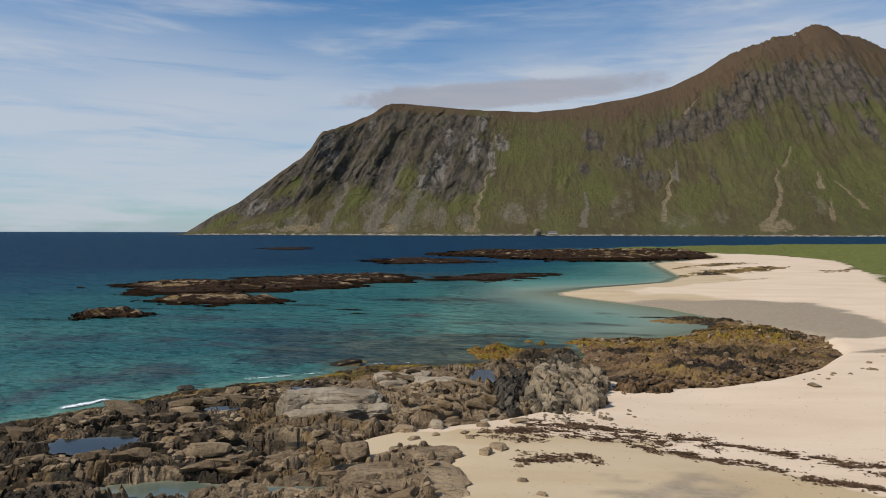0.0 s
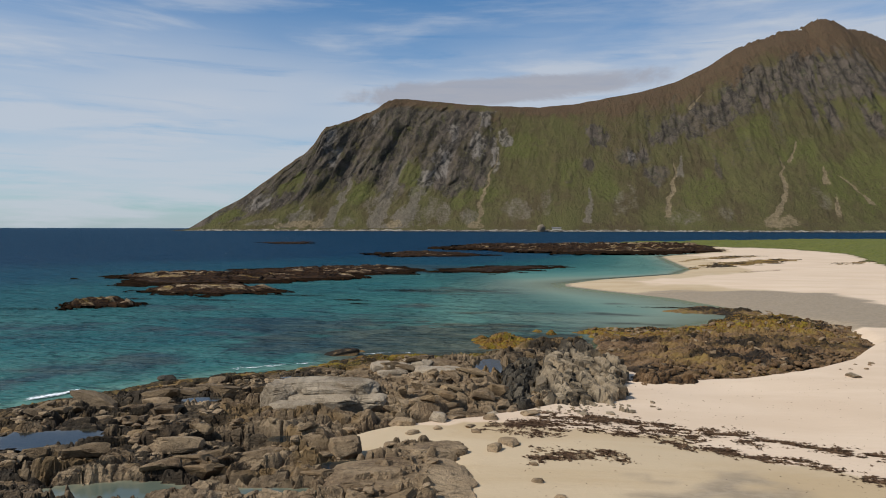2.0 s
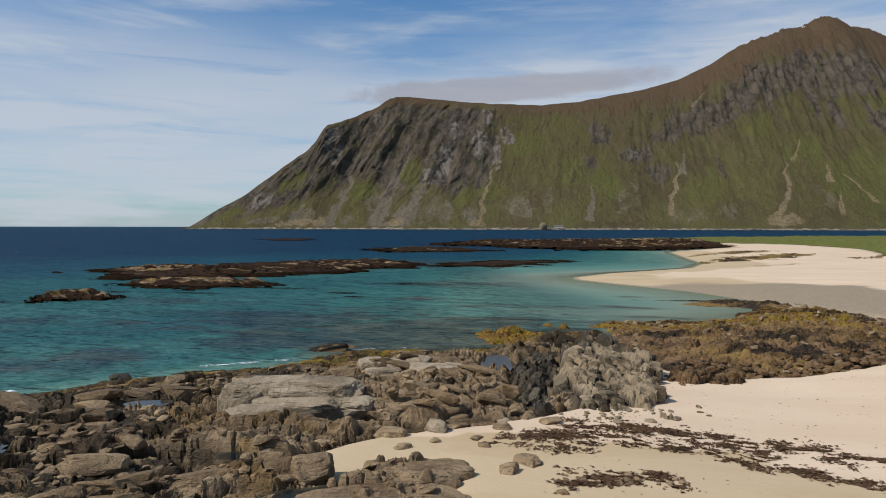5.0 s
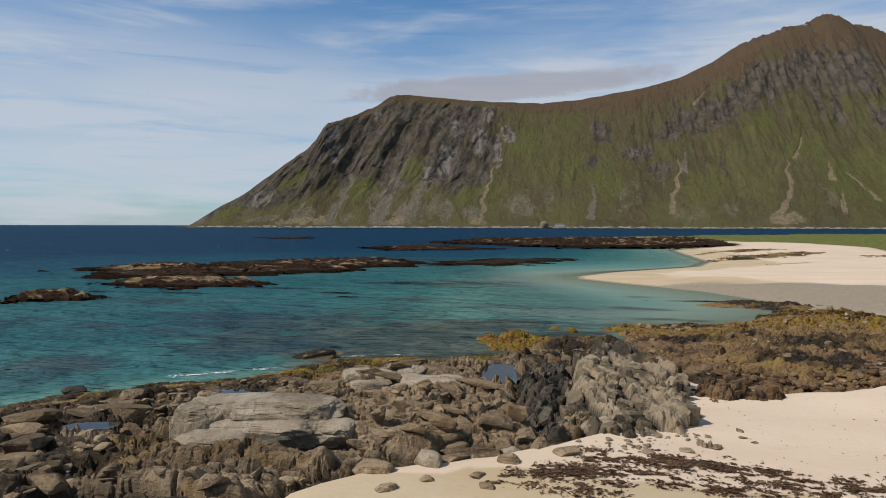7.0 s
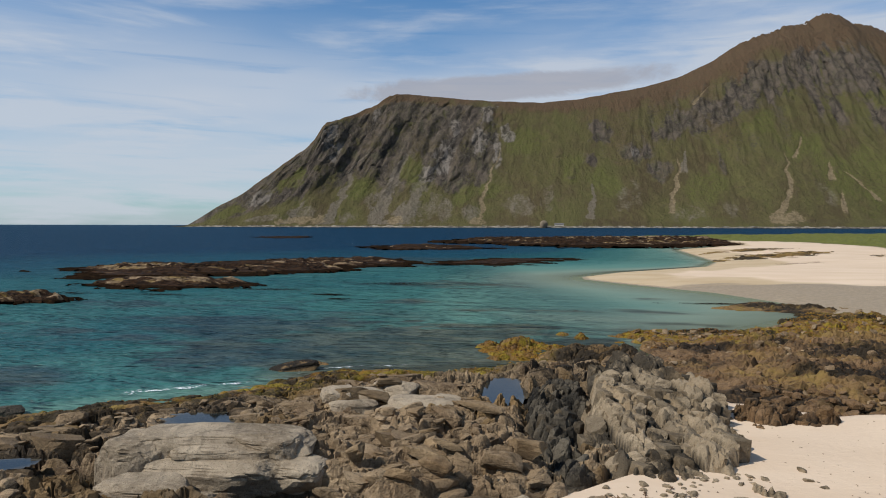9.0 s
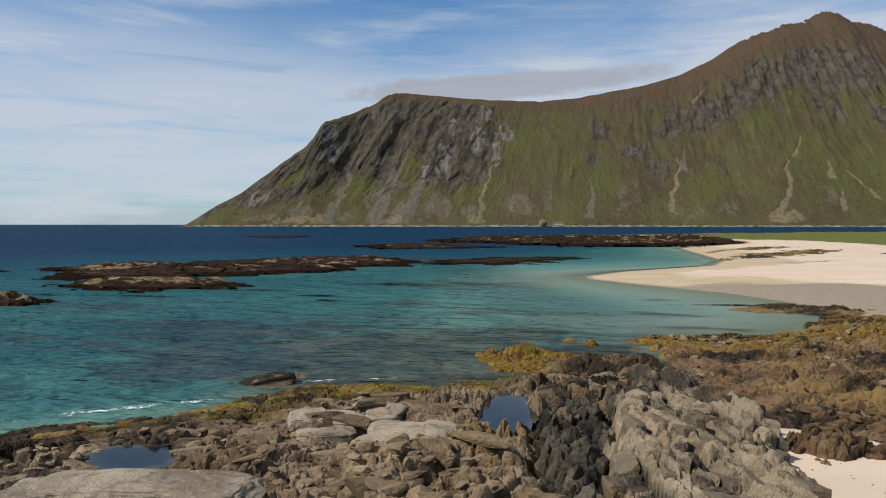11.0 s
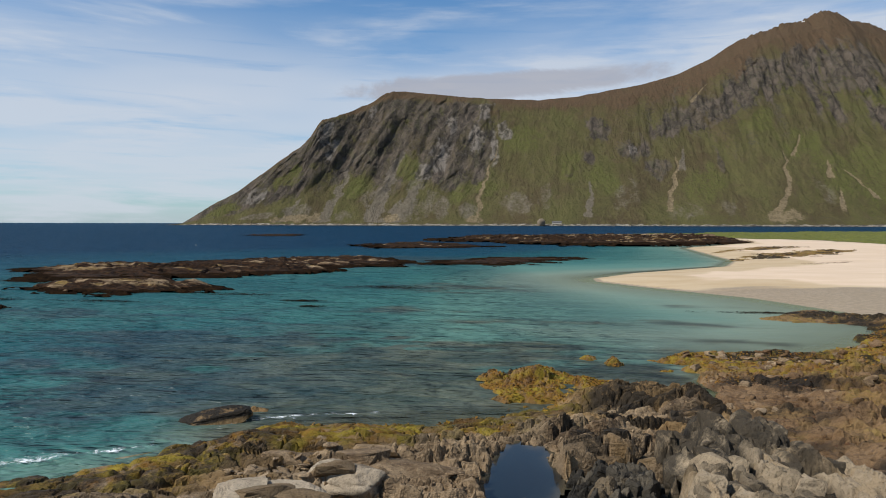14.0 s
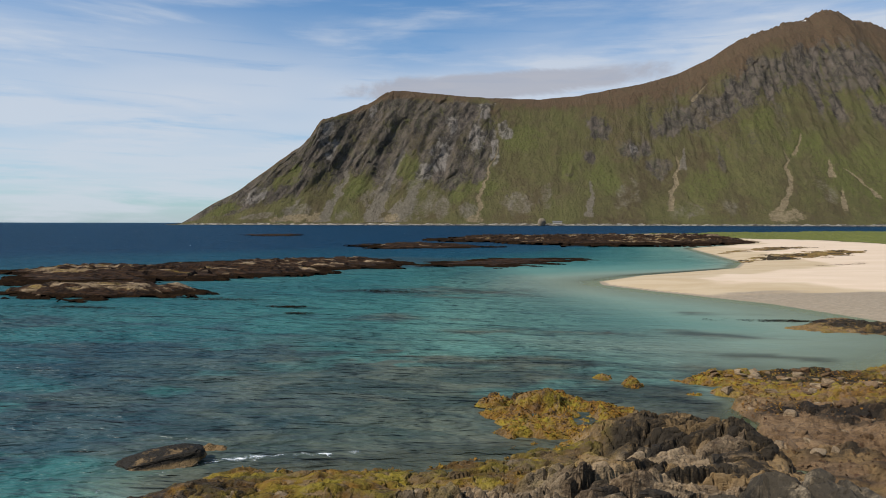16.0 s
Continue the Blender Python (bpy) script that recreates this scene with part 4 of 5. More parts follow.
# ---- reefs and skerries ----
def reef(name, outline, high, step, seed, label, ledge=22.0, wide=9.0, dark=0.62, base=0.0, skirt=2.5, bare=1.0):
    """A reef of bedded rock with a fringe of kelp round it."""
    p = np.array(outline, float)
    thing = tagged(new(name), label, "reef", "sea reefs")
    thing.location = (p[:, 0].mean(), p[:, 1].mean(), base)
    bpy.context.view_layer.update()
    size = min(np.ptp(p[:, 0]), np.ptp(p[:, 1]))
    r = skirt + 2
    X, Y = np.meshgrid(np.arange(p[:, 0].min() - r, p[:, 0].max() + r, step), np.arange(p[:, 1].min() - r, p[:, 1].max() + r, step))
    d = distance(X, Y, outline) + 0.09 * size * fbm(X / (0.24 * size), Y / (0.12 * size), 4, seed)
    h2, c2, r2 = blocks(X, Y, ledge * 0.09, wide * 0.09, 8, seed + 19, 0.9)
    # beds that run along the reef, each sloping up and breaking off on the far side
    bed = wide * 0.28
    q = (Y - 0.06 * X) / bed + 0.8 * fbm(X / (2.5 * bed), Y / (1.6 * bed), 3, seed + 9) + 0.25 * fbm(X / (0.6 * bed), Y / (0.6 * bed), 3, seed + 10)
    row = np.floor(q)
    f = q - row
    tall = rnd(row, np.floor(X / (4.0 * bed) + 9 * rnd(row, row * 0, seed + 11)), seed + 12)
    ramp = soft(f, 0.05, 0.60) * soft(f, 1.0, 0.86)
    top = high * bare * (0.10 + 0.90 * soft(d, 0, 0.24 * size))
    Z = base - 0.6 + (0.6 + top * (0.30 + 0.95 * ramp * (0.55 + 0.45 * tall) + 0.08 * h2 - 0.10 * (1 - c2) + 0.10 * fbm(X * 1.3, Y * 1.3, 3, seed + 13))) * soft(d, -0.05 * size, 0.08 * size)
    strip = fbm(X / 12 + 0.1 * Y, Y / 0.9, 5, seed + 5, 0.65)
    black = np.clip(1.10 + dark * 0.50 - 0.55 * soft(ramp * (0.4 + 0.8 * tall), 0.25, 0.75) + 0.65 * strip + 0.5 * soft(d, 0.16 * size, 0.02 * size), 0, 1)
    algae = soft(Z - base, high * 0.25, high * 0.6) * soft(r2 + 0.8 * soft(Y, p[:, 1].mean() + 2, p[:, 1].min()), 0.55, 1.0)
    zk = base - 0.42 + (0.42 + 0.36 * high * (0.75 + 0.5 * h2)) * soft(d + 0.9 * skirt * fbm(X / (3.5 * skirt), Y / (0.45 * skirt), 4, seed + 31), -0.9 * skirt, 0.1 * skirt)
    for nm, zz, mat, at in (("rock", Z, REEF, dict(black=black, algae=algae)), ("kelp", zk, BROWN, None)):
        ob = sheet(nm, X, Y, zz, mat, at, keep=zz > base - 0.3, smooth=False)
        ob.parent = thing
        ob.matrix_parent_inverse = thing.matrix_world.inverted()
    return thing


reef("reef", [(-62, 95), (-69, 103), (-66, 112), (-54, 121), (-43, 133), (-28, 136), (-21.5, 126), (-27, 111), (-31, 102), (-37, 95.5), (-45, 91), (-56, 91.5)], 0.95, 0.30, 201, "long flat tan rock reef fringed with dark kelp", dark=0.55, skirt=3.0)
reef("reef_ledge", [(-50, 80.5), (-44, 76.8), (-38, 77.2), (-31.8, 81.6), (-34, 86), (-42, 87)], 0.85, 0.25, 211, "low tan reef ledge with brown kelp at the waterline", dark=0.30, skirt=1.6)
reef("reef_tail", [(-22, 126), (-9, 123), (2, 137), (4, 146), (-8, 148), (-17, 137)], 0.40, 0.35, 221, "low dark kelp-covered reef barely above the water", dark=1.2, bare=0.5)
reef("skerry", [(-54, 205), (-38, 226), (-17, 202), (-26, 192), (-38, 187)], 0.8, 0.7, 231, "dark far skerry awash in the bay", dark=0.9, skirt=4)
reef("skerry_bank", [(-38, 262), (-24, 310), (40, 320), (72, 300), (64, 240), (44, 226), (4.5, 214), (-22, 240)], 2.0, 0.8, 241, "long low skerry with pale rocks over dark kelp", 30, 12, 0.5, skirt=5)
reef("sea_stack_reef", [(-152, 345), (-132, 372), (-118, 330), (-126, 314)], 0.45, 1.0, 251, "tiny far reef line awash", dark=1.3)
reef("islet", [(-49, 66), (-46.4, 61.6), (-40.8, 64.6), (-41.2, 67), (-46, 68.2)], 0.85, 0.15, 261, "small brown rock islet with orange weed", 18, 9, 0.35, skirt=0.8)

# snow left in a hollow under the summit
pick = np.where((u > 622) & (u < 705))[0]
band = np.where((v > 0.972) & (v < 0.988))[0]
sub = np.ix_(band, pick)
edge = fbm(U[sub] / 14, V[sub] * 60, 3, 181)
snow = sheet("snow_patch", U[sub], Ym[sub] - 2.5, Zm[sub] + 2.5, SNOW, None, keep=(np.abs((V[sub] - 0.983) / 0.005) + 0.7 * edge + np.abs(U[sub] - 645) / 70) < 0.9)
tagged(snow, "thin strip of old white snow under the summit", "snow", kind="stuff")


# ---- helpers for things ----
def part(name, bm, mat, parent, label=""):
    me = bpy.data.meshes.new(name)
    bm.to_mesh(me)
    bm.free()
    me.materials.append(mat)
    ob = new(name, me)
    ob.parent = parent
    return tagged(ob, label)


def ball(level):
    bm = bmesh.new()
    bmesh.ops.create_icosphere(bm, subdivisions=level, radius=1)
    co = np.array([q.co[:] for q in bm.verts])
    f = np.array([[q.index for q in face.verts] for face in bm.faces])
    bm.free()
    return co, f


BALLS = {k: ball(k) for k in (1, 2, 3, 5, 6)}


def stone_points(level, seed, cuts=9, box=0.65, rough=0.05, seams=0.0, sharp=False, layers=2.1):
    """A unit stone: a rounded block with flat breaks, worn edges and, for big ones, cracks along its beds."""
    rng = np.random.default_rng(seed)
    p, f = BALLS[level]
    p = np.sign(p) * np.abs(p) ** box
    p = p / np.abs(p).max(0)
    for _ in range(cuts):
        n = rng.normal(size=3)
        n /= np.linalg.norm(n)
        reach = rng.uniform(*((0.5, 0.82) if sharp else (0.62, 0.95))) * np.abs(p @ n).max()
        over = np.maximum(p @ n - reach, 0)
        p = p - (1.0 if sharp else 0.92) * over[:, None] * n
    a = fbm(p[:, 0] * 2 + p[:, 2] * 1.3 + seed, p[:, 1] * 2 - p[:, 2] * 1.1, 4, seed)
    p = p * (1 + rough * a)[:, None]
    if seams:
        q = p[:, 2] * layers + 0.3 + 0.30 * fbm(p[:, 0] * 1.3, p[:, 1] * 1.6, 3, seed + 5) + 0.35 * np.sin(1.5 * p[:, 0] + seed) + 0.10 * fbm(p[:, 0] * 5, p[:, 1] * 5, 3, seed + 9)
        k = np.floor(q)
        w_ = 1.9 * p[:, 0] + 0.8 * p[:, 1] + 5 * rnd(k, k * 0, seed + 4) + 0.35 * fbm(p[:, 1] * 2 + p[:, 2], p[:, 2] * 2.5, 3, seed + 6)
        c_ = np.floor(w_)
        fq, fw = q - k, w_ - c_
        groove = np.maximum(np.clip(1 - np.minimum(fq, 1 - fq) / 0.07, 0, 1), 0.7 * np.clip(1 - np.minimum(fw, 1 - fw) / 0.05, 0, 1) * (rnd(c_, k, seed + 8) > 0.35))
        inset = rnd(c_, k, seed + 7) - 0.35 + 0.5 * (fq - 0.5)
        small = fbm(p[:, 0] * 7, p[:, 1] * 7 + p[:, 2] * 6, 5, seed + 10, 0.6)
        p = p * (1 - seams * (1.3 * inset + 1.0 * groove - 0.30 * small))[:, None]
    return p, f


def boulder(name, place, half, turn, seed, mat, label, level=5, seams=0.06, lean=(0, 0), attrs=None, **how):
    p, f = stone_points(level, seed, seams=seams, **how)
    ob = solid(name, p * np.array(half), f, mat, {k: v(p) for k, v in (attrs or {}).items()}, level > 4)
    ob.matrix_world = pose(*place, lean[0], lean[1], turn)
    return tagged(ob, label, "boulder" if max(half) > 0.45 else "stone")


# ---- big rocks of the shore ----
def slabs(place, turn, pieces, mat, seed, label, tone=0.55):
    """One boulder split along its beds: a few worn slabs grown together, each with its own half sizes and turn."""
    thing = tagged(new("boulder"), label, "boulder")
    thing.matrix_world = pose(*place, 0, 0, turn)
    for i, (c, half, rz) in enumerate(pieces):
        p, f = stone_points(5, seed + i, cuts=9, box=0.45, rough=0.05, seams=0.035, layers=1.3)
        ob = solid("slab", p * np.array(half), f, mat, dict(tone=np.full(len(p), tone)), False)
        ob.parent = thing
        ob.matrix_basis = pose(*c, 0, 0, rz)
    return thing


slabs((-7.6, 27.4, 0.92), 4, [((0.1, 0.30, 0.46), (2.25, 0.85, 0.40), 1), ((0.45, -0.38, 0.02), (2.05, 0.72, 0.44), -2), ((-1.75, -0.10, 0.16), (0.78, 0.85, 0.66), 12), ((2.2, -0.05, -0.08), (0.75, 0.75, 0.50), -8),
                            ((0.4, -0.30, 0.52), (1.15, 0.45, 0.20), 5), ((1.3, 0.2, 0.55), (0.9, 0.7, 0.30), -6)], PALE, 1601, "great pale cracked boulder lying on the brown rock shelf")
slabs((-8.2, 25.8, 0.85), 6, [((0, 0, 0), (1.15, 0.55, 0.40), 0), ((-0.5, -0.3, -0.15), (0.7, 0.5, 0.40), 8), ((0.9, -0.2, -0.2), (0.6, 0.45, 0.36), -6)], PALE, 1621, "pale low boulder in front of a great cracked boulder")
slabs((-3.6, 33.5, 0.78), -8, [((0, 0, 0.05), (1.25, 0.60, 0.42), 0), ((-0.3, -0.7, -0.10), (1.10, 0.50, 0.38), 6), ((0.6, 0.5, 0.05), (0.80, 0.50, 0.36), -8)], PALE, 1661, "whitish bedded boulder beside the tide pool")
slabs((-6.2, 34.6, 0.76), 15, [((-0.5, 0, 0.05), (0.60, 0.60, 0.40), 10), ((0.4, 0.1, 0.0), (0.75, 0.55, 0.36), -5), ((0, -0.6, -0.12), (0.80, 0.40, 0.32), 4)], PALE, 1671, "rounded pale boulder with split top")
boulder("boulder", (-5.0, 36.2, 0.72), (0.95, 0.7, 0.42), -5, 305, PALE, "rounded pale boulder on the shelf", 5, 0.05, cuts=12, box=0.6)
boulder("boulder", (-1.9, 32.8, 0.70), (0.55, 0.8, 0.42), 15, 306, PALE, "ochre block below the tide pool", 5, 0.05, cuts=12, box=0.6)
boulder("boulder", (-3.9, 36.9, 0.55), (1.25, 0.8, 0.45), 20, 307, ROCK, "brown slab edging the tide pool", 5, 0.06, (0, 6), cuts=12, box=0.5)
slabs((-2.2, 18.6, 0.75), 24, [((0, 0, 0.08), (2.1, 1.1, 0.42), 0), ((-0.5, 1.1, 0.14), (1.7, 0.7, 0.34), 4), ((0.4, -1.0, -0.04), (1.9, 0.9, 0.36), -5), ((0.8, 0.5, 0.26), (1.1, 0.6, 0.26), 8), ((-1.3, 0.2, 0.24), (0.9, 0.7, 0.30), -6)],
      ROCK, 1641, "broad brown bedded slab sloping down to the sand", 0.45)
slabs((-1.8, 21.3, 0.85), 30, [((0, 0, 0.05), (1.2, 0.55, 0.34), 0), ((0.3, 0.5, 0.0), (1.0, 0.4, 0.30), 6), ((-0.4, -0.5, 0.06), (1.0, 0.45, 0.32), -4)], ROCK, 1651, "brown bedded slab at the edge of the sand", 0.55)
boulder("boulder", (-4.6, 20.9, 1.12), (0.55, 0.45, 0.42), 10, 310, ROCK, "square brown block over a small pool", 5, 0.06, cuts=12, box=0.55)
boulder("boulder", (-11.3, 42.3, 0.06), (1.15, 0.60, 0.30), 30, 311, ROCK, "dark wet rock with brown weed at the waterline", 5, 0.06, (0, -6), cuts=10, box=0.6, attrs=dict(ochre=lambda p: np.full(len(p), 1.0), black=lambda p: 1.5 * soft(p[:, 2], -0.1, 0.3)))
boulder("boulder", (-18.4, 33.6, 0.05), (0.5, 0.35, 0.25), 30, 312, DARK, "dark wet rock in the wash", 5, 0.05, cuts=10, box=0.6)

# grey jointed outcrop and the black rock beside it



def shard(level, seed):
    return stone_points(level, seed, cuts=7, box=0.40, rough=0.10, seams=0.03, sharp=True, layers=1.6)


SHARDS = [shard(3, 470 + i) for i in range(6)]


def fins(name, outline, top, mat, seed, label, turn, long, wide, tall, step=0.05, dark=0.3, size=0.42, loose=0.5):
    """A rock mass split into upright fins that run towards the sand, with slabs standing on it."""
    p = np.array(outline, float)
    thing = tagged(new(name), label, "rock outcrop")
    thing.location = (p[:, 0].mean(), p[:, 1].mean(), 0.4)
    bpy.context.view_layer.update()
    X, Y = np.meshgrid(np.arange(p[:, 0].min() - 1, p[:, 0].max() + 1, step), np.arange(p[:, 1].min() - 1, p[:, 1].max() + 1, step))

    def height(X, Y):
        d = distance(X, Y, outline) + 0.38 * fbm(X * 1.1, Y * 0.8, 4, seed)
        h1, e1, r1 = bricks(X, Y, long, wide, turn, seed + 1, 0.7, 0.28)
        h2, e2, r2 = bricks(X, Y, long * 0.30, wide * 0.62, turn + 4, seed + 2, 0.9, 0.35)
        h3, e3, r3 = bricks(X, Y, long * 0.13, wide * 0.26, turn - 6, seed + 3, 0.9, 0.4)
        c1 = np.clip(e1 / 0.12, 0, 1)
        z = top(X, Y) + tall * (0.70 * h1 + 1.0 * (worn(e1, 0.36 * wide) - 0.8) + 0.38 * h2 + 0.50 * (worn(e2, 0.15) - 0.8) + 0.14 * h3 + 0.14 * (worn(e3, 0.06) - 0.8)) + 0.05 * fbm(X * 4, Y * 4, 4, seed + 4)
        return d, -0.1 + (z - 0.08 + 0.1) * soft(d, -0.2, 0.55 + 0.5 * r2), h1, c1, r1

    d, z, h1, c1, r1 = height(X, Y)
    # crevice shade and green-black seams painted into clefts and low blocks; seaward end darker
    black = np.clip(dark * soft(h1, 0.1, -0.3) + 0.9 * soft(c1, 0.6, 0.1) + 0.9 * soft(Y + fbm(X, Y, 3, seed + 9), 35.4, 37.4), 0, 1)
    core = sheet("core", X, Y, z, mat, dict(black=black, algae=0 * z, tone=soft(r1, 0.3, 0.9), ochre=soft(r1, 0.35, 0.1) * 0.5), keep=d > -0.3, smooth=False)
    core.parent = thing
    core.matrix_parent_inverse = thing.matrix_world.inverted()
    rng = np.random.default_rng(seed + 7)
    meshes = []
    for i in range(12):
        pts, f = SHARDS[i % 6]
        ob = solid("block", pts, f, mat, dict(tone=np.full(len(pts), 0.35 + 0.12 * (i % 6)), ochre=np.full(len(pts), 0.45 * (i % 3 == 1)), black=np.full(len(pts), 0.9 if i > 5 else dark * 0.5 * (i % 2))), False)
        meshes.append(ob.data)
        bpy.data.objects.remove(ob)
    c, s = math.cos(radians(turn)), math.sin(radians(turn))
    mx, my = p.mean(0)
    reach = float(np.ptp(p, 0).max())
    rib = -reach
    while rib < reach:
        thick = size * rng.uniform(0.6, 1.2)
        rib += 0.85 * thick
        along = -reach
        while along < reach:
            length = size * rng.uniform(0.7, 2.2)
            along += 0.88 * length
            x, y = mx + c * along - s * rib, my + s * along + c * rib
            px, py = np.array([x]), np.array([y])
            deep = float(distance(px, py, outline)[0])
            if deep < -0.25 or rng.uniform(0, 1) < loose * (1 - min(max(deep, 0) / 0.9, 1)):
                continue
            up = rng.uniform(0.8, 1.2) * size
            h = max(float(height(px, py)[1][0]), 0.35) + size * rng.uniform(-0.05, 0.22)
            ob = new("block", meshes[int(rng.integers(6)) + (6 if y + rng.normal(0, 0.5) > 36.2 else 0)])
            ob.parent = thing
            ob.matrix_parent_inverse = thing.matrix_world.inverted()
            ob.matrix_basis = pose(x, y, h - 0.85 * up, 7 + rng.normal(0, 5), rng.normal(4, 5), turn + rng.normal(0, 6)) @ Matrix.Diagonal((0.55 * length, 0.55 * thick, up, 1))
    return thing


def spread(outline, count, seed, near=None):
    """Random places inside an outline; near: keeps more of them where this is high."""
    rng = np.random.default_rng(seed)
    p = np.array(outline, float)
    x, y = rng.uniform(p[:, 0].min(), p[:, 0].max(), count), rng.uniform(p[:, 1].min(), p[:, 1].max(), count)
    ok = distance(x, y, outline) > 0
    if near is not None:
        ok &= rng.uniform(0, 1, count) < near(x, y)
    return x[ok], y[ok]


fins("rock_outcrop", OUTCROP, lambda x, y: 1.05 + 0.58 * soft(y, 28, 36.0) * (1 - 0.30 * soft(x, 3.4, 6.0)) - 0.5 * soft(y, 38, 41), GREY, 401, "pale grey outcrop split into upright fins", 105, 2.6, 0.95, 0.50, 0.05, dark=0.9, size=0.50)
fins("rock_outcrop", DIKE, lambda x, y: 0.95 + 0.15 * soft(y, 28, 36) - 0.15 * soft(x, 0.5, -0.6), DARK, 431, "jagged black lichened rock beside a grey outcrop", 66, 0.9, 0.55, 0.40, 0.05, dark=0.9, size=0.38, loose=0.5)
fins("rock_outcrop", [(5.9, 35.0), (6.3, 36.5), (7.8, 36.3), (9.6, 35.6), (9.4, 34.6), (8.2, 34.2), (6.6, 34.0)], lambda x, y: 1.05 + 0 * x, COBBLE, 451, "small dark weedy rock standing in the sand", 40, 0.7, 0.45, 0.24, dark=0.9, size=0.26, loose=0.3)

for i, (cx, cy, a, b) in enumerate([(2.3, 27.4, 0.8, 0.55), (3.7, 27.4, 0.8, 0.55), (5.0, 28.2, 0.6, 0.6), (1.3, 26.9, 0.6, 0.45)]):
    ring = [(cx + a * math.cos(k * math.pi / 4), cy + b * math.sin(k * math.pi / 4)) for k in range(8)]
    fins("rock_outcrop", ring, lambda x, y: 0.98 + 0 * x, GREY, 480 + i, "low grey rock teeth standing out of the sand", 100, 0.6, 0.3, 0.26, 0.05, size=0.24, loose=0.6)

# ---- weed-grown banks beyond the outcrop ----
def bank(name, outline, high, mat, seed, label, step=0.1, cobble=0.4, edge=1.0, yellow=None, rise=0.0, gaps=0.0):
    """A low bank of ledges and cobbles; rise is its foot's level, or None where it lies on the sand."""
    p = np.array(outline, float)
    X, Y = np.meshgrid(np.arange(p[:, 0].min() - 1.5, p[:, 0].max() + 1.5, step), np.arange(p[:, 1].min() - 1.5, p[:, 1].max() + 1.5, step))
    d = distance(X, Y, outline) + edge * (0.9 * fbm(X * 0.3, Y * 0.5, 4, seed) + 0.35 * fbm(X * 1.6, Y * 2, 3, seed + 8))
    f1, f2, ox, oy, r1, r2, r3 = worley(X / cobble, Y / (cobble * 0.8), seed + 1)
    h1, c1, q1 = blocks(X, Y, 2.4, 1.1, 20, seed + 2, 0.9)
    h2, e2, q2 = bricks(X, Y, 1.1, 0.55, 12, seed + 20, 1.0)
    rocky = soft(fbm(X / 4.5, Y / 2.6, 3, seed + 21), -0.15, 0.35)
    dome = np.sqrt(np.clip(1 - (f1 / 0.75) ** 2, 0, 1)) * (0.3 + 0.7 * r1)
    grow = 0.30 + 0.70 * soft(d, 0, 5.0 * edge)
    if rise is None:
        rise = ground_height(X, Y) - 0.05
        under = rise - 0.25
    else:
        under = -0.45
    z = rise + high * (0.15 + 0.85 * soft(d, 0.3, 7.0 * edge) + 0.40 * h1 * grow) + (0.10 + 0.14 * (1 - rocky)) * cobble / 0.4 * dome * grow + rocky * min(high * 2.4, 1) * grow * (0.46 * h2 + 0.22 * (worn(e2, 0.10) - 0.8) + 0.14) + 0.10 * grow * fbm(X * 1.4, Y * 1.4, 4, seed + 3) + 0.20 * min(high * 3, 1) * grow * (pillows(X, Y, 0.6, 0.42, 30, seed + 12)[0] - 0.6)
    z = z - gaps * soft(fbm(X / 1.3, Y / 0.8, 3, seed + 14), -0.05, 0.5)
    z = under + (z - under) * soft(d, -0.35, 0.5)
    algae = np.zeros(X.shape) if yellow is None else yellow(X, Y)
    black = 0.95 * soft(fbm(X * 0.22, Y * 0.45, 4, seed + 5) + 0.15 * rocky, 0.0, 0.5)
    return tagged(sheet(name, X, Y, z, mat, dict(algae=algae, black=black, tone=soft(r1, 0.55, 0.9), ochre=1.0 * soft(fbm(X * 0.3, Y * 0.5, 4, seed + 6), -0.25, 0.4)), keep=d > -0.4, smooth=False), label, "rocks")


SEASIDE = [(3.3, 54.6), (7, 56), (11.5, 56.4), (15.8, 60.3), (16.4, 63.2), (19.3, 66.2)]
bank("weedy_bank", WRACKFIELD, 0.42, COBBLE, 501, "low bank of brown cobbles grown with yellow wrack", 0.10, 0.34, 1.0,
     lambda x, y: np.clip(1.3 * soft(distance(x, y, SEASIDE, False) + 1.5 * fbm(x / 3, y / 3, 3, 509), 7.5, 1.0) + 1.2 * soft(np.hypot((x - 19.5) / 5.0, (y - 58.5) / 5.0) + 0.5 * fbm(x / 2, y / 2, 3, 511), 1.1, 0.4) + 0.3 * soft(fbm(x / 3.5, y / 2, 3, 510), 0.05, 0.45), 0, 1), 0.10)
KELPY = [bank("weedy_bank", LOBE, 0.30, COBBLE, 521, "low rock half hidden under yellow-orange wrack", 0.07, 0.30, 0.5, lambda x, y: 1 + 0 * x, 0.06, 0.32)]
for i, (cx, cy, a, b) in enumerate([(1.05, 54.3, 0.75, 0.8), (2.15, 53.4, 0.6, 0.85), (4.05, 52.1, 0.75, 0.45), (5.6, 54.6, 1.3, 0.7), (-1.9, 46.4, 0.35, 0.5), (-2.2, 45.0, 0.4, 0.3)]):
    ring = [(cx + a * math.cos(k * math.pi / 4), cy + b * math.sin(k * math.pi / 4)) for k in range(8)]
    KELPY.append(bank("weed_islet", ring, 0.22, COBBLE, 531 + i, "small rock in the shallows under yellow wrack", 0.05, 0.20, 0.25, lambda x, y: 1 + 0 * x, 0.05))
bank("low_rock", [(-11.6, 43.4), (-10.8, 44.1), (-9.9, 44.2), (-10.0, 43.6), (-10.8, 43.0)], 0.30, COBBLE, 541, "low ochre rock just above the water", 0.05, 0.25, 0.25)
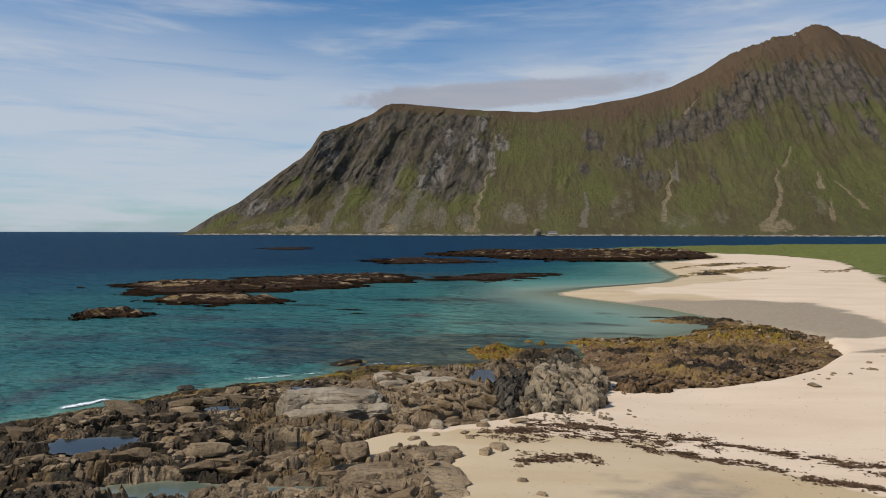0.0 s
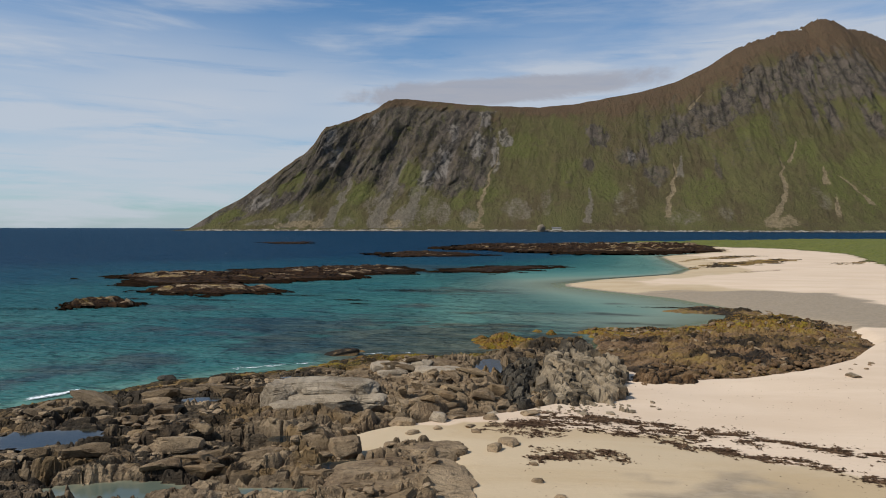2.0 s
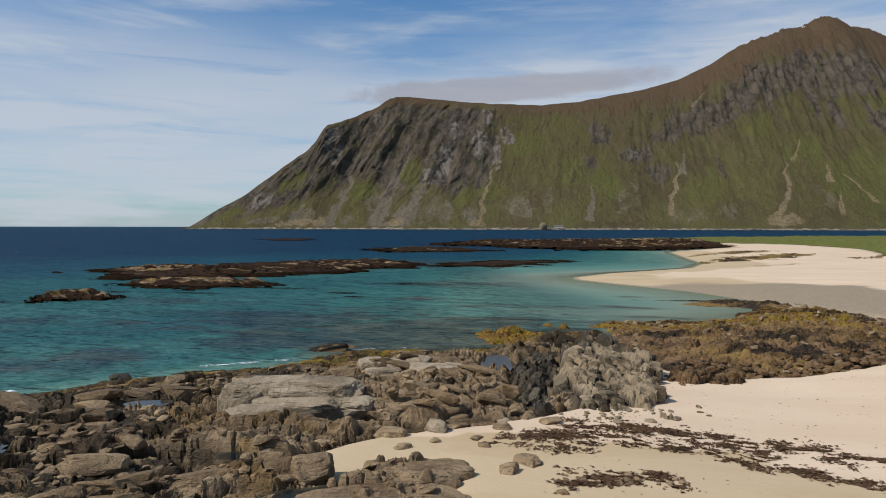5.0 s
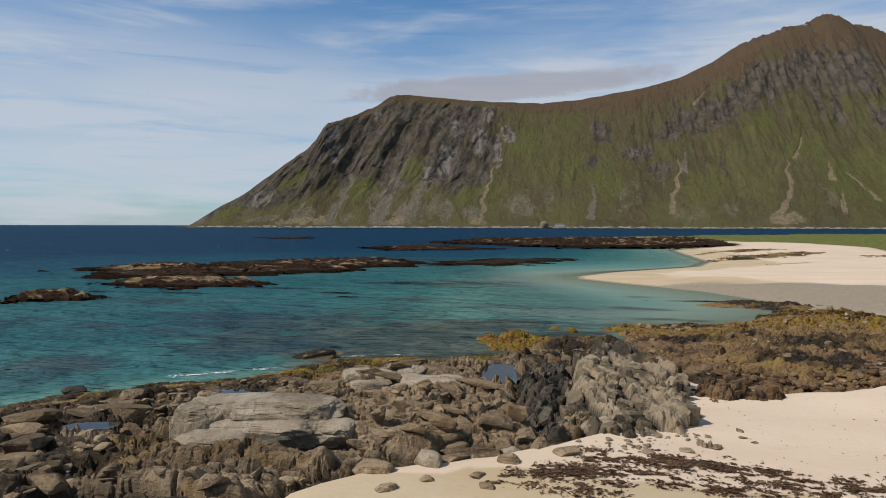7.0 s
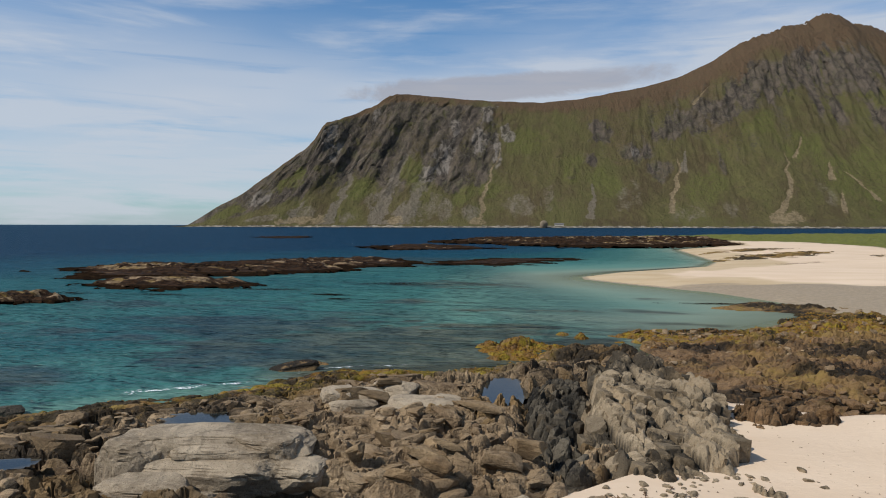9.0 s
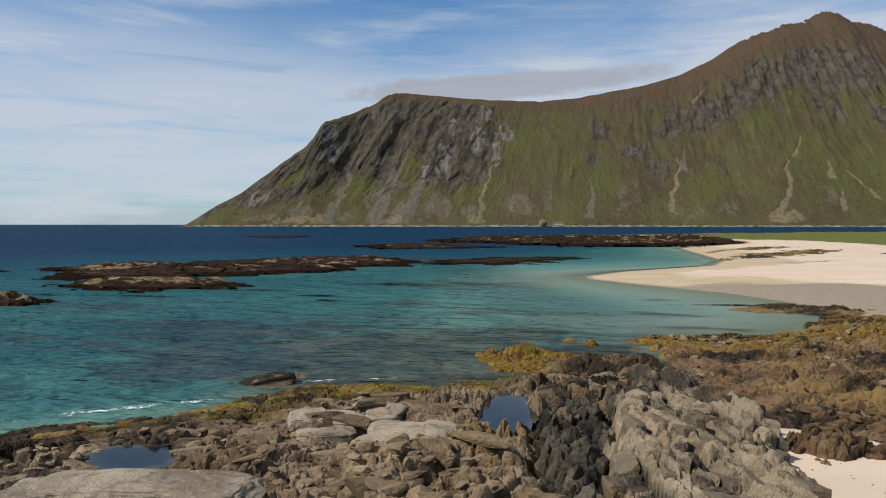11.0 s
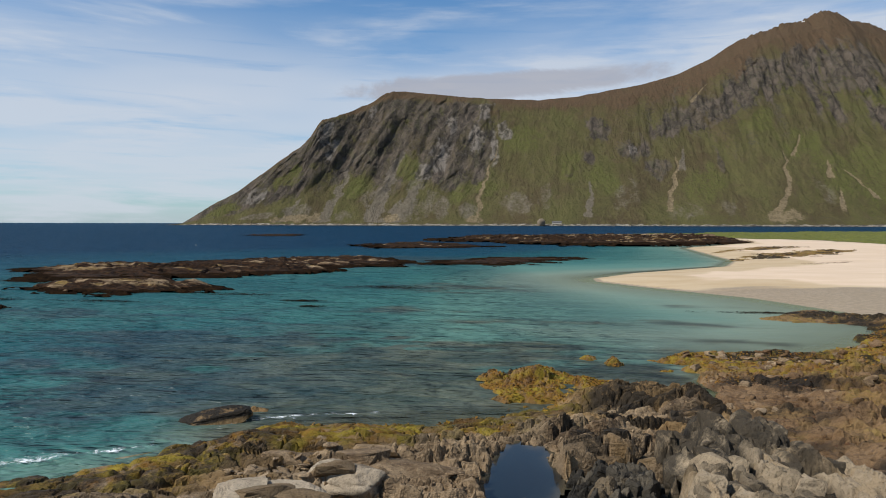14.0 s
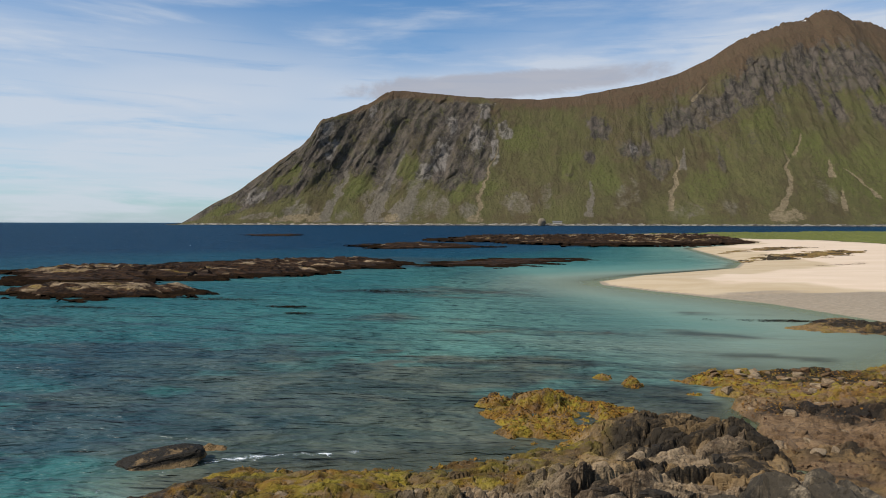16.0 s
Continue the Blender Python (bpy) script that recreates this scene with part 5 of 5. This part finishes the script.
bank("weedy_bank", [(12.4, 69.3), (14, 71.2), (17.8, 74.6), (20.5, 72.8), (24, 71), (25.5, 68.4), (21.5, 66.6), (17.6, 67.2), (15.6, 68.3)], 0.22, COBBLE, 551,
     "low spur of brown weedy rocks at the edge of the lagoon", 0.12, 0.5, 0.7, lambda x, y: 0.35 + 0 * x)


for ring, tall in (([(29, 142), (38, 141), (50, 152), (60, 168), (52, 170), (42, 160), (34, 151)], 0.28), ([(33, 170), (48, 176), (60, 190), (46, 188)], 0.22), ([(56, 148), (66, 150), (72, 160), (62, 157)], 0.16)):
    bank("beach_ledge", ring, tall, COBBLE, 561, "low olive-brown weedy rock ledge broken up in the white beach", 0.25, 0.8, 2.2, lambda x, y: 0.5 + 0 * x, None, 0.25)


bank_ob = [o for o in scene.objects if o.name == "weedy_bank"][0]
pebbles = []
for i in range(5):
    p, f = stone_points(2, 560 + i, cuts=8, box=0.7, rough=0.04)
    ob = solid("cobble", p, f, COBBLE, dict(tone=np.full(len(p), 0.4 + 0.15 * i)), False)
    pebbles.append(ob.data)
    bpy.data.objects.remove(ob)
rng = np.random.default_rng(566)
x, y = spread([(9.0, 36.2), (12.6, 37.0), (16.4, 39.0), (20, 42.5), (22, 47), (16, 44), (11, 41), (7.5, 39.5)], 520, 567)
for i in range(min(260, len(x))):
    d = max(float(distance(x[i:i + 1], y[i:i + 1], WRACKFIELD)[0]), 0)
    size = rng.uniform(0.07, 0.22)
    ob = new("cobble", pebbles[i % 5])
    ob.matrix_world = pose(x[i], y[i], 0.30 + 0.24 * min(d / 3, 1), rng.uniform(-20, 20), rng.uniform(-20, 20), rng.uniform(0, 360)) @ Matrix.Diagonal((size * 1.2, size * 0.9, size * 0.7, 1))
    ob.parent = bank_ob


def drape(blades, droop, broad):
    """A little tuft of flat fronds spreading from one root."""
    pts, faces = [], []
    for k in range(blades):
        a = 2 * math.pi * k / blades
        c, s = math.cos(a), math.sin(a)
        for r, h, wd in ((0.05, 0.35, 0.5), (0.55, 0.40, 1.0), (1.0, 0.40 - droop, 0.55)):
            pts += [(r * c - s * wd * broad, r * s + c * wd * broad, h), (r * c + s * wd * broad, r * s - c * wd * broad, h)]
        b = 6 * k
        faces += [(b, b + 1, b + 3, b + 2), (b + 2, b + 3, b + 5, b + 4)]
    return np.array(pts), np.array(faces)


deps = bpy.context.evaluated_depsgraph_get()


def on_top(x, y, obs, least=-9.0):
    """Heights of the surfaces of the given objects under x, y."""
    from mathutils.bvhtree import BVHTree
    trees = [BVHTree.FromObject(o, deps) for o in obs]
    mats = [o.matrix_world for o in obs]
    out = np.full(len(x), -9.0)
    for i in range(len(x)):
        for tr, m in zip(trees, mats):
            hit = tr.ray_cast(m.inverted() @ Vector((x[i], y[i], 20)), Vector((0, 0, -1)))
            if hit[0] is not None:
                out[i] = max(out[i], (m @ hit[0]).z)
    return np.maximum(out, least)


deps.update()
weedy = [o for o in scene.objects if o.name.split(".")[0] in ("weedy_bank", "weed_islet")]
TUFT, FROND = drape(4, 0.55, 0.36), drape(3, 0.30, 0.10)
FLAKE = (np.array([(-0.9, -0.1, 0.1), (0.1, -0.22, 0.5), (1.0, 0.1, 0.05), (0.0, 0.2, 0.35), (-0.2, -0.9, 0.05), (0.25, 0.0, 0.55), (0.2, 0.95, 0.1), (-0.2, 0.1, 0.5)]), np.array([(0, 1, 2, 3), (4, 5, 6, 7)]))
x, y = spread(WRACKFIELD, 52000, 601, lambda x, y: np.clip(1.1 * soft(distance(x, y, SEASIDE, False) + 3.2 * fbm(x / 3.0, y / 2.0, 3, 602), 7.0, 0.5) + 1.2 * soft(np.hypot((x - 19.5) / 5.0, (y - 58.5) / 5.0) + 0.5 * fbm(x / 2, y / 2, 3, 511), 1.1, 0.4), 0, 1))
z = on_top(x, y, weedy)
ok = z > -0.1
rng = np.random.default_rng(603)
tagged(scatter("wrack", np.stack([x, y, z], -1)[ok], rng.uniform(0.022, 0.06, ok.sum()), TUFT, KELP, 604, 0.35), "yellow-brown bladder wrack draped over low rocks", "seaweed", kind="stuff")
x, y = spread(WRACKFIELD, 13000, 611, lambda x, y: soft(fbm(x / 2.2, y / 1.2, 4, 612), -0.15, 0.35))
z = on_top(x, y, weedy)
ok = z > -0.1
tagged(scatter("wrack", np.stack([x, y, z], -1)[ok], rng.uniform(0.03, 0.075, ok.sum()), TUFT, RUST, 614, 0.4), "rust-brown wrack matted over the cobbles", "seaweed", kind="stuff")
x, y = spread([(-7, 43), (7, 43), (7, 56), (-7, 56)], 42000, 621)
z = on_top(x, y, KELPY)
ok = (z > 0.0) & (fbm(x / 1.1, y / 0.8, 3, 622) + 0.35 * soft(x, -0.5, 1.0) + 0.3 > 0)
tagged(scatter("wrack", np.stack([x, y, z], -1)[ok], rng.uniform(0.022, 0.055, ok.sum()), TUFT, KELP, 624, 0.35), "orange-yellow wrack on rocks at the waterline", "seaweed", kind="stuff")
x, y = spread([(-24, 25), (-18, 33), (-12, 38), (-10.5, 41), (-4, 43), (1, 46), (1, 48.5), (-3, 46), (-7, 44.5), (-12.5, 42), (-16, 38), (-20, 33), (-26, 26)], 26000, 631,
              lambda x, y: soft(fbm(x / 1.6, y / 1.6, 3, 632) + 0.25 * soft(x, -12, -8), -0.05, 0.4))
z = shelf_height(x, y)[0]
ok = (z > -0.05) & (z < 0.55)
tagged(scatter("wrack", np.stack([x, y, z], -1)[ok], rng.uniform(0.03, 0.07, ok.sum()), TUFT, KELP, 634, 0.5), "yellow-green weed along the edge of the rock shelf", "seaweed", kind="stuff")


rng = np.random.default_rng(640)
x, y = spread(WRACKFIELD, 1500, 641, lambda x, y: soft(fbm(x / 3, y / 1.5, 3, 642), -0.3, 0.2))
z = on_top(x, y, weedy)
for i in range(4):
    pick = (np.arange(len(x)) % 4 == i) & (z > 0.0)
    ob = scatter("rubble", np.stack([x, y, z], -1)[pick], rng.uniform(0.07, 0.26, pick.sum()), stone_points(2, 650 + i, cuts=8, box=0.5, rough=0.04, sharp=True), (COBBLE, ROCK)[i % 2], 660 + i, 0.55, 0.2)
    ob.parent = bank_ob
    tagged(ob, "brown broken stone among the weed", kind="stuff")

# ---- drift lines of dead weed on the sand ----
def drift(name, line, count, wide, seed, label, gaps=0.0):
    rng = np.random.default_rng(seed)
    p = np.array(line, float)
    seg = np.hypot(*np.diff(p, axis=0).T)
    count = int(1.7 * count)
    t = rng.uniform(0, seg.sum(), count)
    k = np.clip(np.searchsorted(np.cumsum(seg), t), 0, len(seg) - 1)
    s = (t - (np.cumsum(seg) - seg)[k]) / seg[k]
    x, y = p[k, 0] + s * (p[k + 1, 0] - p[k, 0]), p[k, 1] + s * (p[k + 1, 1] - p[k, 1])
    y = y + 1.5 * rng.normal(0, wide, count) * (0.5 + 0.8 * np.abs(value(x * 0.9, x * 0, seed))) + 0.25 * fbm(x * 0.8, x * 0, 3, seed + 1)
    x = x + rng.normal(0, 0.1, count)
    ok = fbm(x * 1.3, y * 3.6, 5, seed + 2, 0.75) > gaps - 0.25
    x, y = x[ok], y[ok]
    z = ground_height(x, y) + 0.005
    return tagged(scatter(name, np.stack([x, y, z], -1), 0.03 + 0.09 * rng.uniform(0, 1, len(x)) ** 2, FLAKE, DRY, seed + 3, 0.5, 0.25), label, "seaweed", kind="stuff")


drift("drift_line", [(0.4, 24.9), (3.0, 25.3), (5.6, 24.5), (7.8, 23.5), (10.5, 22.1), (14, 19.5), (20, 13.5), (24, 7)], 14500, 0.15, 701, "dark line of dried seaweed on the sand", 0.1)
drift("drift_line", [(1.6, 26.2), (3.5, 26.6), (5.2, 26.2), (7.4, 25.1)], 5000, 0.24, 711, "broken line of dried seaweed on the sand", 0.35)
drift("drift_line", [(7.6, 25.6), (9.2, 25.2), (11.4, 24.1), (15, 22.0), (22, 16)], 13000, 0.26, 721, "broad line of dried seaweed on the sand", 0.3)
drift("drift_line", [(-0.5, 24.6), (1.0, 24.2), (2.6, 24.0)], 800, 0.25, 731, "loose bits of dried seaweed on the sand", 0.4)
drift("drift_line", [(35, 124.5), (39, 126.5), (43, 129)], 420, 0.5, 751, "thin stranded weed line far up the beach")
rng = np.random.default_rng(760)
x, y = rng.uniform(1, 24, 1500), rng.uniform(17, 37, 1500)
ok = (distance(x, y, SHELF) < -0.5) & (distance(x, y, WRACKFIELD) < -0.5) & (rng.uniform(0, 1, 1500) < 0.25 + 0.75 * soft(fbm(x / 2, y / 1.2, 3, 761), -0.1, 0.5))
tagged(scatter("weed_crumbs", np.stack([x, y, ground_height(x, y) + 0.004], -1)[ok], rng.uniform(0.015, 0.05, ok.sum()), FLAKE, DRY, 762, 0.4, 0.2), "scattered crumbs of dried weed on the sand", "seaweed", kind="stuff")
drift("drift_patch", [(1.4, 21.7), (2.9, 22.0), (4.4, 21.9)], 2200, 0.30, 741, "patch of dried seaweed among small stones", 0.35)

# ---- loose stones ----
KINDS = [stone_points(3, 800 + i, cuts=13, box=0.6, rough=0.03, sharp=True) for i in range(6)]
STONES = []
for i, (p, f) in enumerate(KINDS):
    for mat in (ROCK, PALE, GREY):
        ob = solid("stone_shape", p, f, mat, None, False)
        STONES.append(ob.data)
        bpy.data.objects.remove(ob)


def stone(x, y, size, seed, label, group="", mat=0, sink=0.35, base=None):
    rng = np.random.default_rng(seed)
    ob = new("stone", STONES[int(rng.integers(6)) * 3 + mat])
    h = float(ground_height(np.array([x], float), np.array([y], float))[0]) if base is None else base
    s = (size * rng.uniform(0.9, 1.2), size * rng.uniform(0.65, 0.95), size * rng.uniform(0.30, 0.55))
    ob.matrix_world = pose(x, y, h + s[2] * (1 - 2 * sink), rng.uniform(-12, 12), rng.uniform(-12, 12), rng.uniform(0, 360)) @ Matrix.Diagonal((*s, 1))
    return tagged(ob, label, "stone" if size < 0.45 else "boulder", group)


for i, (x, y, r) in enumerate([(-3.6, 24.9, 0.62), (-2.3, 25.5, 0.5), (-1.7, 25.9, 0.42), (-1.0, 26.4, 0.5), (-0.4, 26.9, 0.55), (0.5, 27.2, 0.42), (-2.9, 26.2, 0.55), (-1.6, 27.1, 0.55), (-0.7, 28.0, 0.5),
                               (-2.6, 27.6, 0.6), (-3.8, 26.4, 0.5), (1.2, 26.5, 0.4), (-0.2, 25.7, 0.35)]):
    stone(x, y, r, 900 + i, "angular brown stone at the edge of the sand", "stones at the sand edge", int(i % 3 == 1))
for i, (x, y, r) in enumerate([(0.15, 21.9, 0.34), (0.65, 22.6, 0.42), (1.5, 20.75, 0.16), (-0.6, 23.9, 0.22), (-2.9, 23.5, 0.26), (-2.1, 24.2, 0.2), (17.1, 36.6, 0.4), (6.3, 29.3, 0.13), (6.4, 30.0, 0.15), (6.5, 28.9, 0.11),
                               (5.3, 28.1, 0.22), (4.4, 27.5, 0.2), (3.4, 27.1, 0.22), (1.6, 19.4, 0.22), (2.3, 18.3, 0.2), (-0.9, 24.6, 0.26)]):
    stone(x, y, r, 930 + i, "loose brown stone on the sand", "stones on the sand", 2 if y > 26 and x > 2 else 0)
rng = np.random.default_rng(945)
x, y = spread([(15, 37.2), (19, 40.5), (21.5, 44), (25.5, 49), (27.5, 47), (23, 42), (18, 37)], 60, 946)
for i in range(len(x)):
    stone(x[i], y[i], rng.uniform(0.07, 0.24), 1800 + i, "brown stone strewn on the sand round the weedy bank", "stones round the bank", 0)
rng = np.random.default_rng(950)
for i in range(46):
    stone(rng.uniform(1.3, 4.5), 21.9 + rng.normal(0, 0.28), rng.uniform(0.05, 0.13), 960 + i, "small stone in a patch of seaweed", "small stones in the seaweed", 0)
for i in range(60):
    a = rng.uniform(0, 1)
    stone(1.0 + 4.4 * a + rng.normal(0, 0.45), 27.2 + 2.0 * a ** 1.5 + rng.normal(0, 0.30), rng.uniform(0.04, 0.12), 1010 + i, "broken grey stone at the foot of the outcrop", "broken stones below the outcrop", 2)
BLOCKS = []
for i in range(14):
    p, f = stone_points(3, 850 + i % 7, cuts=10, box=0.45, rough=0.04, sharp=True)
    # the first seven blocks grow darker towards the bottom
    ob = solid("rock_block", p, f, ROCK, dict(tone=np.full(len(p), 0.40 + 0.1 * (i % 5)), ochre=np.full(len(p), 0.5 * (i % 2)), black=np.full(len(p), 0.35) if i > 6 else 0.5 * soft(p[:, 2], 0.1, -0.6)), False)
    BLOCKS.append(ob.data)
    bpy.data.objects.remove(ob)
count = 0
while count < 170:
    x, y = rng.uniform(-22, 1), rng.uniform(16, 41.5)
    px, py = np.array([x]), np.array([y])
    if distance(px, py, SHELF)[0] < 0.5 or in_pool(px, py)[0][0] > 0 or distance(px, py, SHORE, False)[0] < 4.2 or (x > -1 and y > 27) or (x > -4.5 and y > 32.5) or (abs(x + 7.9) < 3.7 and abs(y - 26.4) < 3.6):
        continue
    r = float(rng.uniform(0.22, 0.50) + 0.35 * rng.uniform(0, 1) ** 3)
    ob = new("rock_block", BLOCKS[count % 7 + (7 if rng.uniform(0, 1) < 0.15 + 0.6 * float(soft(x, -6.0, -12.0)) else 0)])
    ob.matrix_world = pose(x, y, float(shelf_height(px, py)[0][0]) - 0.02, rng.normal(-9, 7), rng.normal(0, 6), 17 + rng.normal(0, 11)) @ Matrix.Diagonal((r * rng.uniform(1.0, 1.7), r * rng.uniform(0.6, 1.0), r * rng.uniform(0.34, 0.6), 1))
    ob.parent = shelf_ob
    count += 1

rng = np.random.default_rng(1140)
x, y = spread([(-4.6, 25.4), (0.5, 26.4), (-0.2, 30), (-1.0, 33.5), (-4.6, 33)], 150, 1141)
for i in range(min(90, len(x))):
    r = float(rng.uniform(0.16, 0.42))
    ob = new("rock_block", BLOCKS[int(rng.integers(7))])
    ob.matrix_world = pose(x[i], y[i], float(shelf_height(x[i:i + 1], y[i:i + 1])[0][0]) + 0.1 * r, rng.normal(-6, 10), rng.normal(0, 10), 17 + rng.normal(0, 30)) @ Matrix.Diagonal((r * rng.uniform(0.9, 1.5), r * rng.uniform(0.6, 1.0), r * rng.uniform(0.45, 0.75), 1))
    ob.parent = shelf_ob

rng = np.random.default_rng(1150)
x, y = spread([(-24, 16), (-0.5, 15), (-0.6, 24), (-5, 24), (-1, 26.5), (-1, 36), (-4, 41), (-10, 40), (-22, 27)], 5200, 1151, lambda x, y: soft(fbm(x / 2.2, y / 1.5, 3, 1152), -0.2, 0.35))
ok = (distance(x, y, SHELF) > 0.4) & (in_pool(x, y)[0] <= 0) & (distance(x, y, SHORE, False) > 4.0) & ((np.abs(x + 7.9) > 3.4) | (np.abs(y - 26.6) > 2.2))
x, y = x[ok], y[ok]
z = shelf_height(x, y)[0]
for i in range(6):
    pick = np.arange(len(x)) % 6 == i
    ob = scatter("rubble", np.stack([x, y, z + 0.02], -1)[pick], rng.uniform(0.06, 0.20, pick.sum()), stone_points(2, 1160 + i, cuts=9, box=0.5, rough=0.03, sharp=True), ROCK, 1170 + i, 0.45, 0.16)
    ob.parent = shelf_ob
    tagged(ob, "angular broken stone lying on the rock shelf", kind="stuff")

# ---- foam where the swell meets the rocks, and a few whitecaps ----
for line, strong, wide in (([(-25.5, 23), (-24.2, 25.6), (-21.7, 30.2), (-18.8, 33.9), (-15.8, 37.1), (-12.5, 39.1), (-11.6, 40.2)], 0.44, 1.2), ([(-11.4, 40.4), (-10.9, 41.5), (-9.8, 42.7), (-8.5, 43.2), (-6, 44.0)], 0.38, 0.9)):
    q = np.array(line)
    X, Y = np.meshgrid(np.arange(q[:, 0].min() - 1, q[:, 0].max() + 1, 0.12), np.arange(q[:, 1].min() - 1, q[:, 1].max() + 1, 0.12))
    off = distance(X, Y, line, False)
    froth = strong + 0.35 * fbm(X / 2.5, Y / 2.5, 3, 1201) - off / wide
    tagged(sheet("foam", X, Y, 0.07 + 0.03 * fbm(X * 2, Y * 2, 2, 1203), WASH, dict(froth=froth), off < wide), "white foam washing along the shore rocks", "foam", kind="stuff")
rng = np.random.default_rng(1220)
n = 50
far = np.stack([rng.uniform(-420, 60, n), rng.uniform(150, 900, n), np.full(n, 0.12)], -1)
far = far[far[:, 0] < far[:, 1] * 0.1 - 60]
P, F = BALLS[2]
tagged(scatter("whitecaps", far, rng.uniform(0.15, 0.42, len(far)), (P * np.array([1.8, 0.5, 0.25]), F), FOAM, 1221, 0.3, 0.02), "scattered small whitecaps far out", "whitecaps", kind="stuff")

# ---- kelp afloat ----
for i, (cx, cy, a, b, n) in enumerate([(-20.5, 74.8, 2.0, 0.5, 140), (-18.6, 71.5, 1.2, 0.3, 70), (-16, 87.5, 4.5, 1.6, 220), (-28, 78.5, 3.5, 1.0, 160), (-36, 72, 4.0, 0.8, 160), (-50, 61, 4, 0.9, 120), (14.5, 73, 3.5, 0.5, 140), (7.5, 104, 3, 0.4, 40), (-46, 72, 3, 0.8, 90)]):
    x, y = cx + rng.normal(0, a / 2, n), cy + rng.normal(0, b / 2, n)
    tagged(scatter("floating_kelp", np.stack([x, y, np.full(n, 0.02)], -1), rng.uniform(0.12, 0.35, n), FROND, BROWN, 1300 + i, 0.25, 0.05), "dark kelp fronds floating at the surface", "kelp", kind="stuff")

# ---- turf behind the beach ----
X, Y = np.meshgrid(axis(24, 900, 28, 130, 0.9, 1.06), axis(30, 640, 100, 365, 1.0, 1.04))
d = distance(X, Y, turf_line) + 2.0 * fbm(X / 6, Y / 9, 4, 1401)
Z = ground_height(X, Y) + 0.02 + (0.25 + 0.25 * fbm(X / 1.7, Y / 1.7, 3, 1402) + 0.5 * soft(fbm(X / 30, Y / 22, 3, 1403), 0, 0.8)) * soft(d, 0, 3)
tagged(sheet("grass", X, Y, Z, GRASS, None, keep=d > 0, smooth=False), "short green coastal grass behind the beach", "grass", kind="stuff")

# ---- a low building at the foot of the mountain ----
WALL = plain_stone("weathered_white_wall", (0.33, 0.30, 0.24), (0.40, 0.36, 0.29), 0.6)
ROOF = plain_stone("dark_roof_sheet", (0.10, 0.09, 0.085), (0.14, 0.13, 0.12), 0.6)
KNOLL = plain_stone("bare_tan_knoll", (0.15, 0.115, 0.075), (0.21, 0.165, 0.11), 0.4)
boulder("rock_knoll", (-13, 1376, 6), (8, 5, 9), 10, 1501, KNOLL, "bare tan rock knoll at the foot of the mountain", 3, 0.0, cuts=8, box=0.8)
barn = tagged(new("barn"), "long low pale barn with a dark roof below the mountain", "barn")
barn.matrix_world = pose(17, 1372, 4.2)
bm = bmesh.new()
bmesh.ops.create_cube(bm, size=1, matrix=Matrix.Translation((0, 0, 1.6)) @ Matrix.Diagonal((18, 7, 3.6, 1)))
part("wall", bm, WALL, barn)
bm = bmesh.new()
ends = []
for xx in (-9.4, 9.4):
    ends.append([bm.verts.new((xx, yy, zz)) for yy, zz in ((-4, 3.2), (0, 5.4), (4, 3.2), (4, 2.95), (0, 5.1), (-4, 2.95))])
for k in range(6):
    bm.faces.new((ends[0][k], ends[0][(k + 1) % 6], ends[1][(k + 1) % 6], ends[1][k]))
bm.faces.new(ends[0])
bm.faces.new(ends[1][::-1])
part("roof", bm, ROOF, barn, "dark pitched roof")
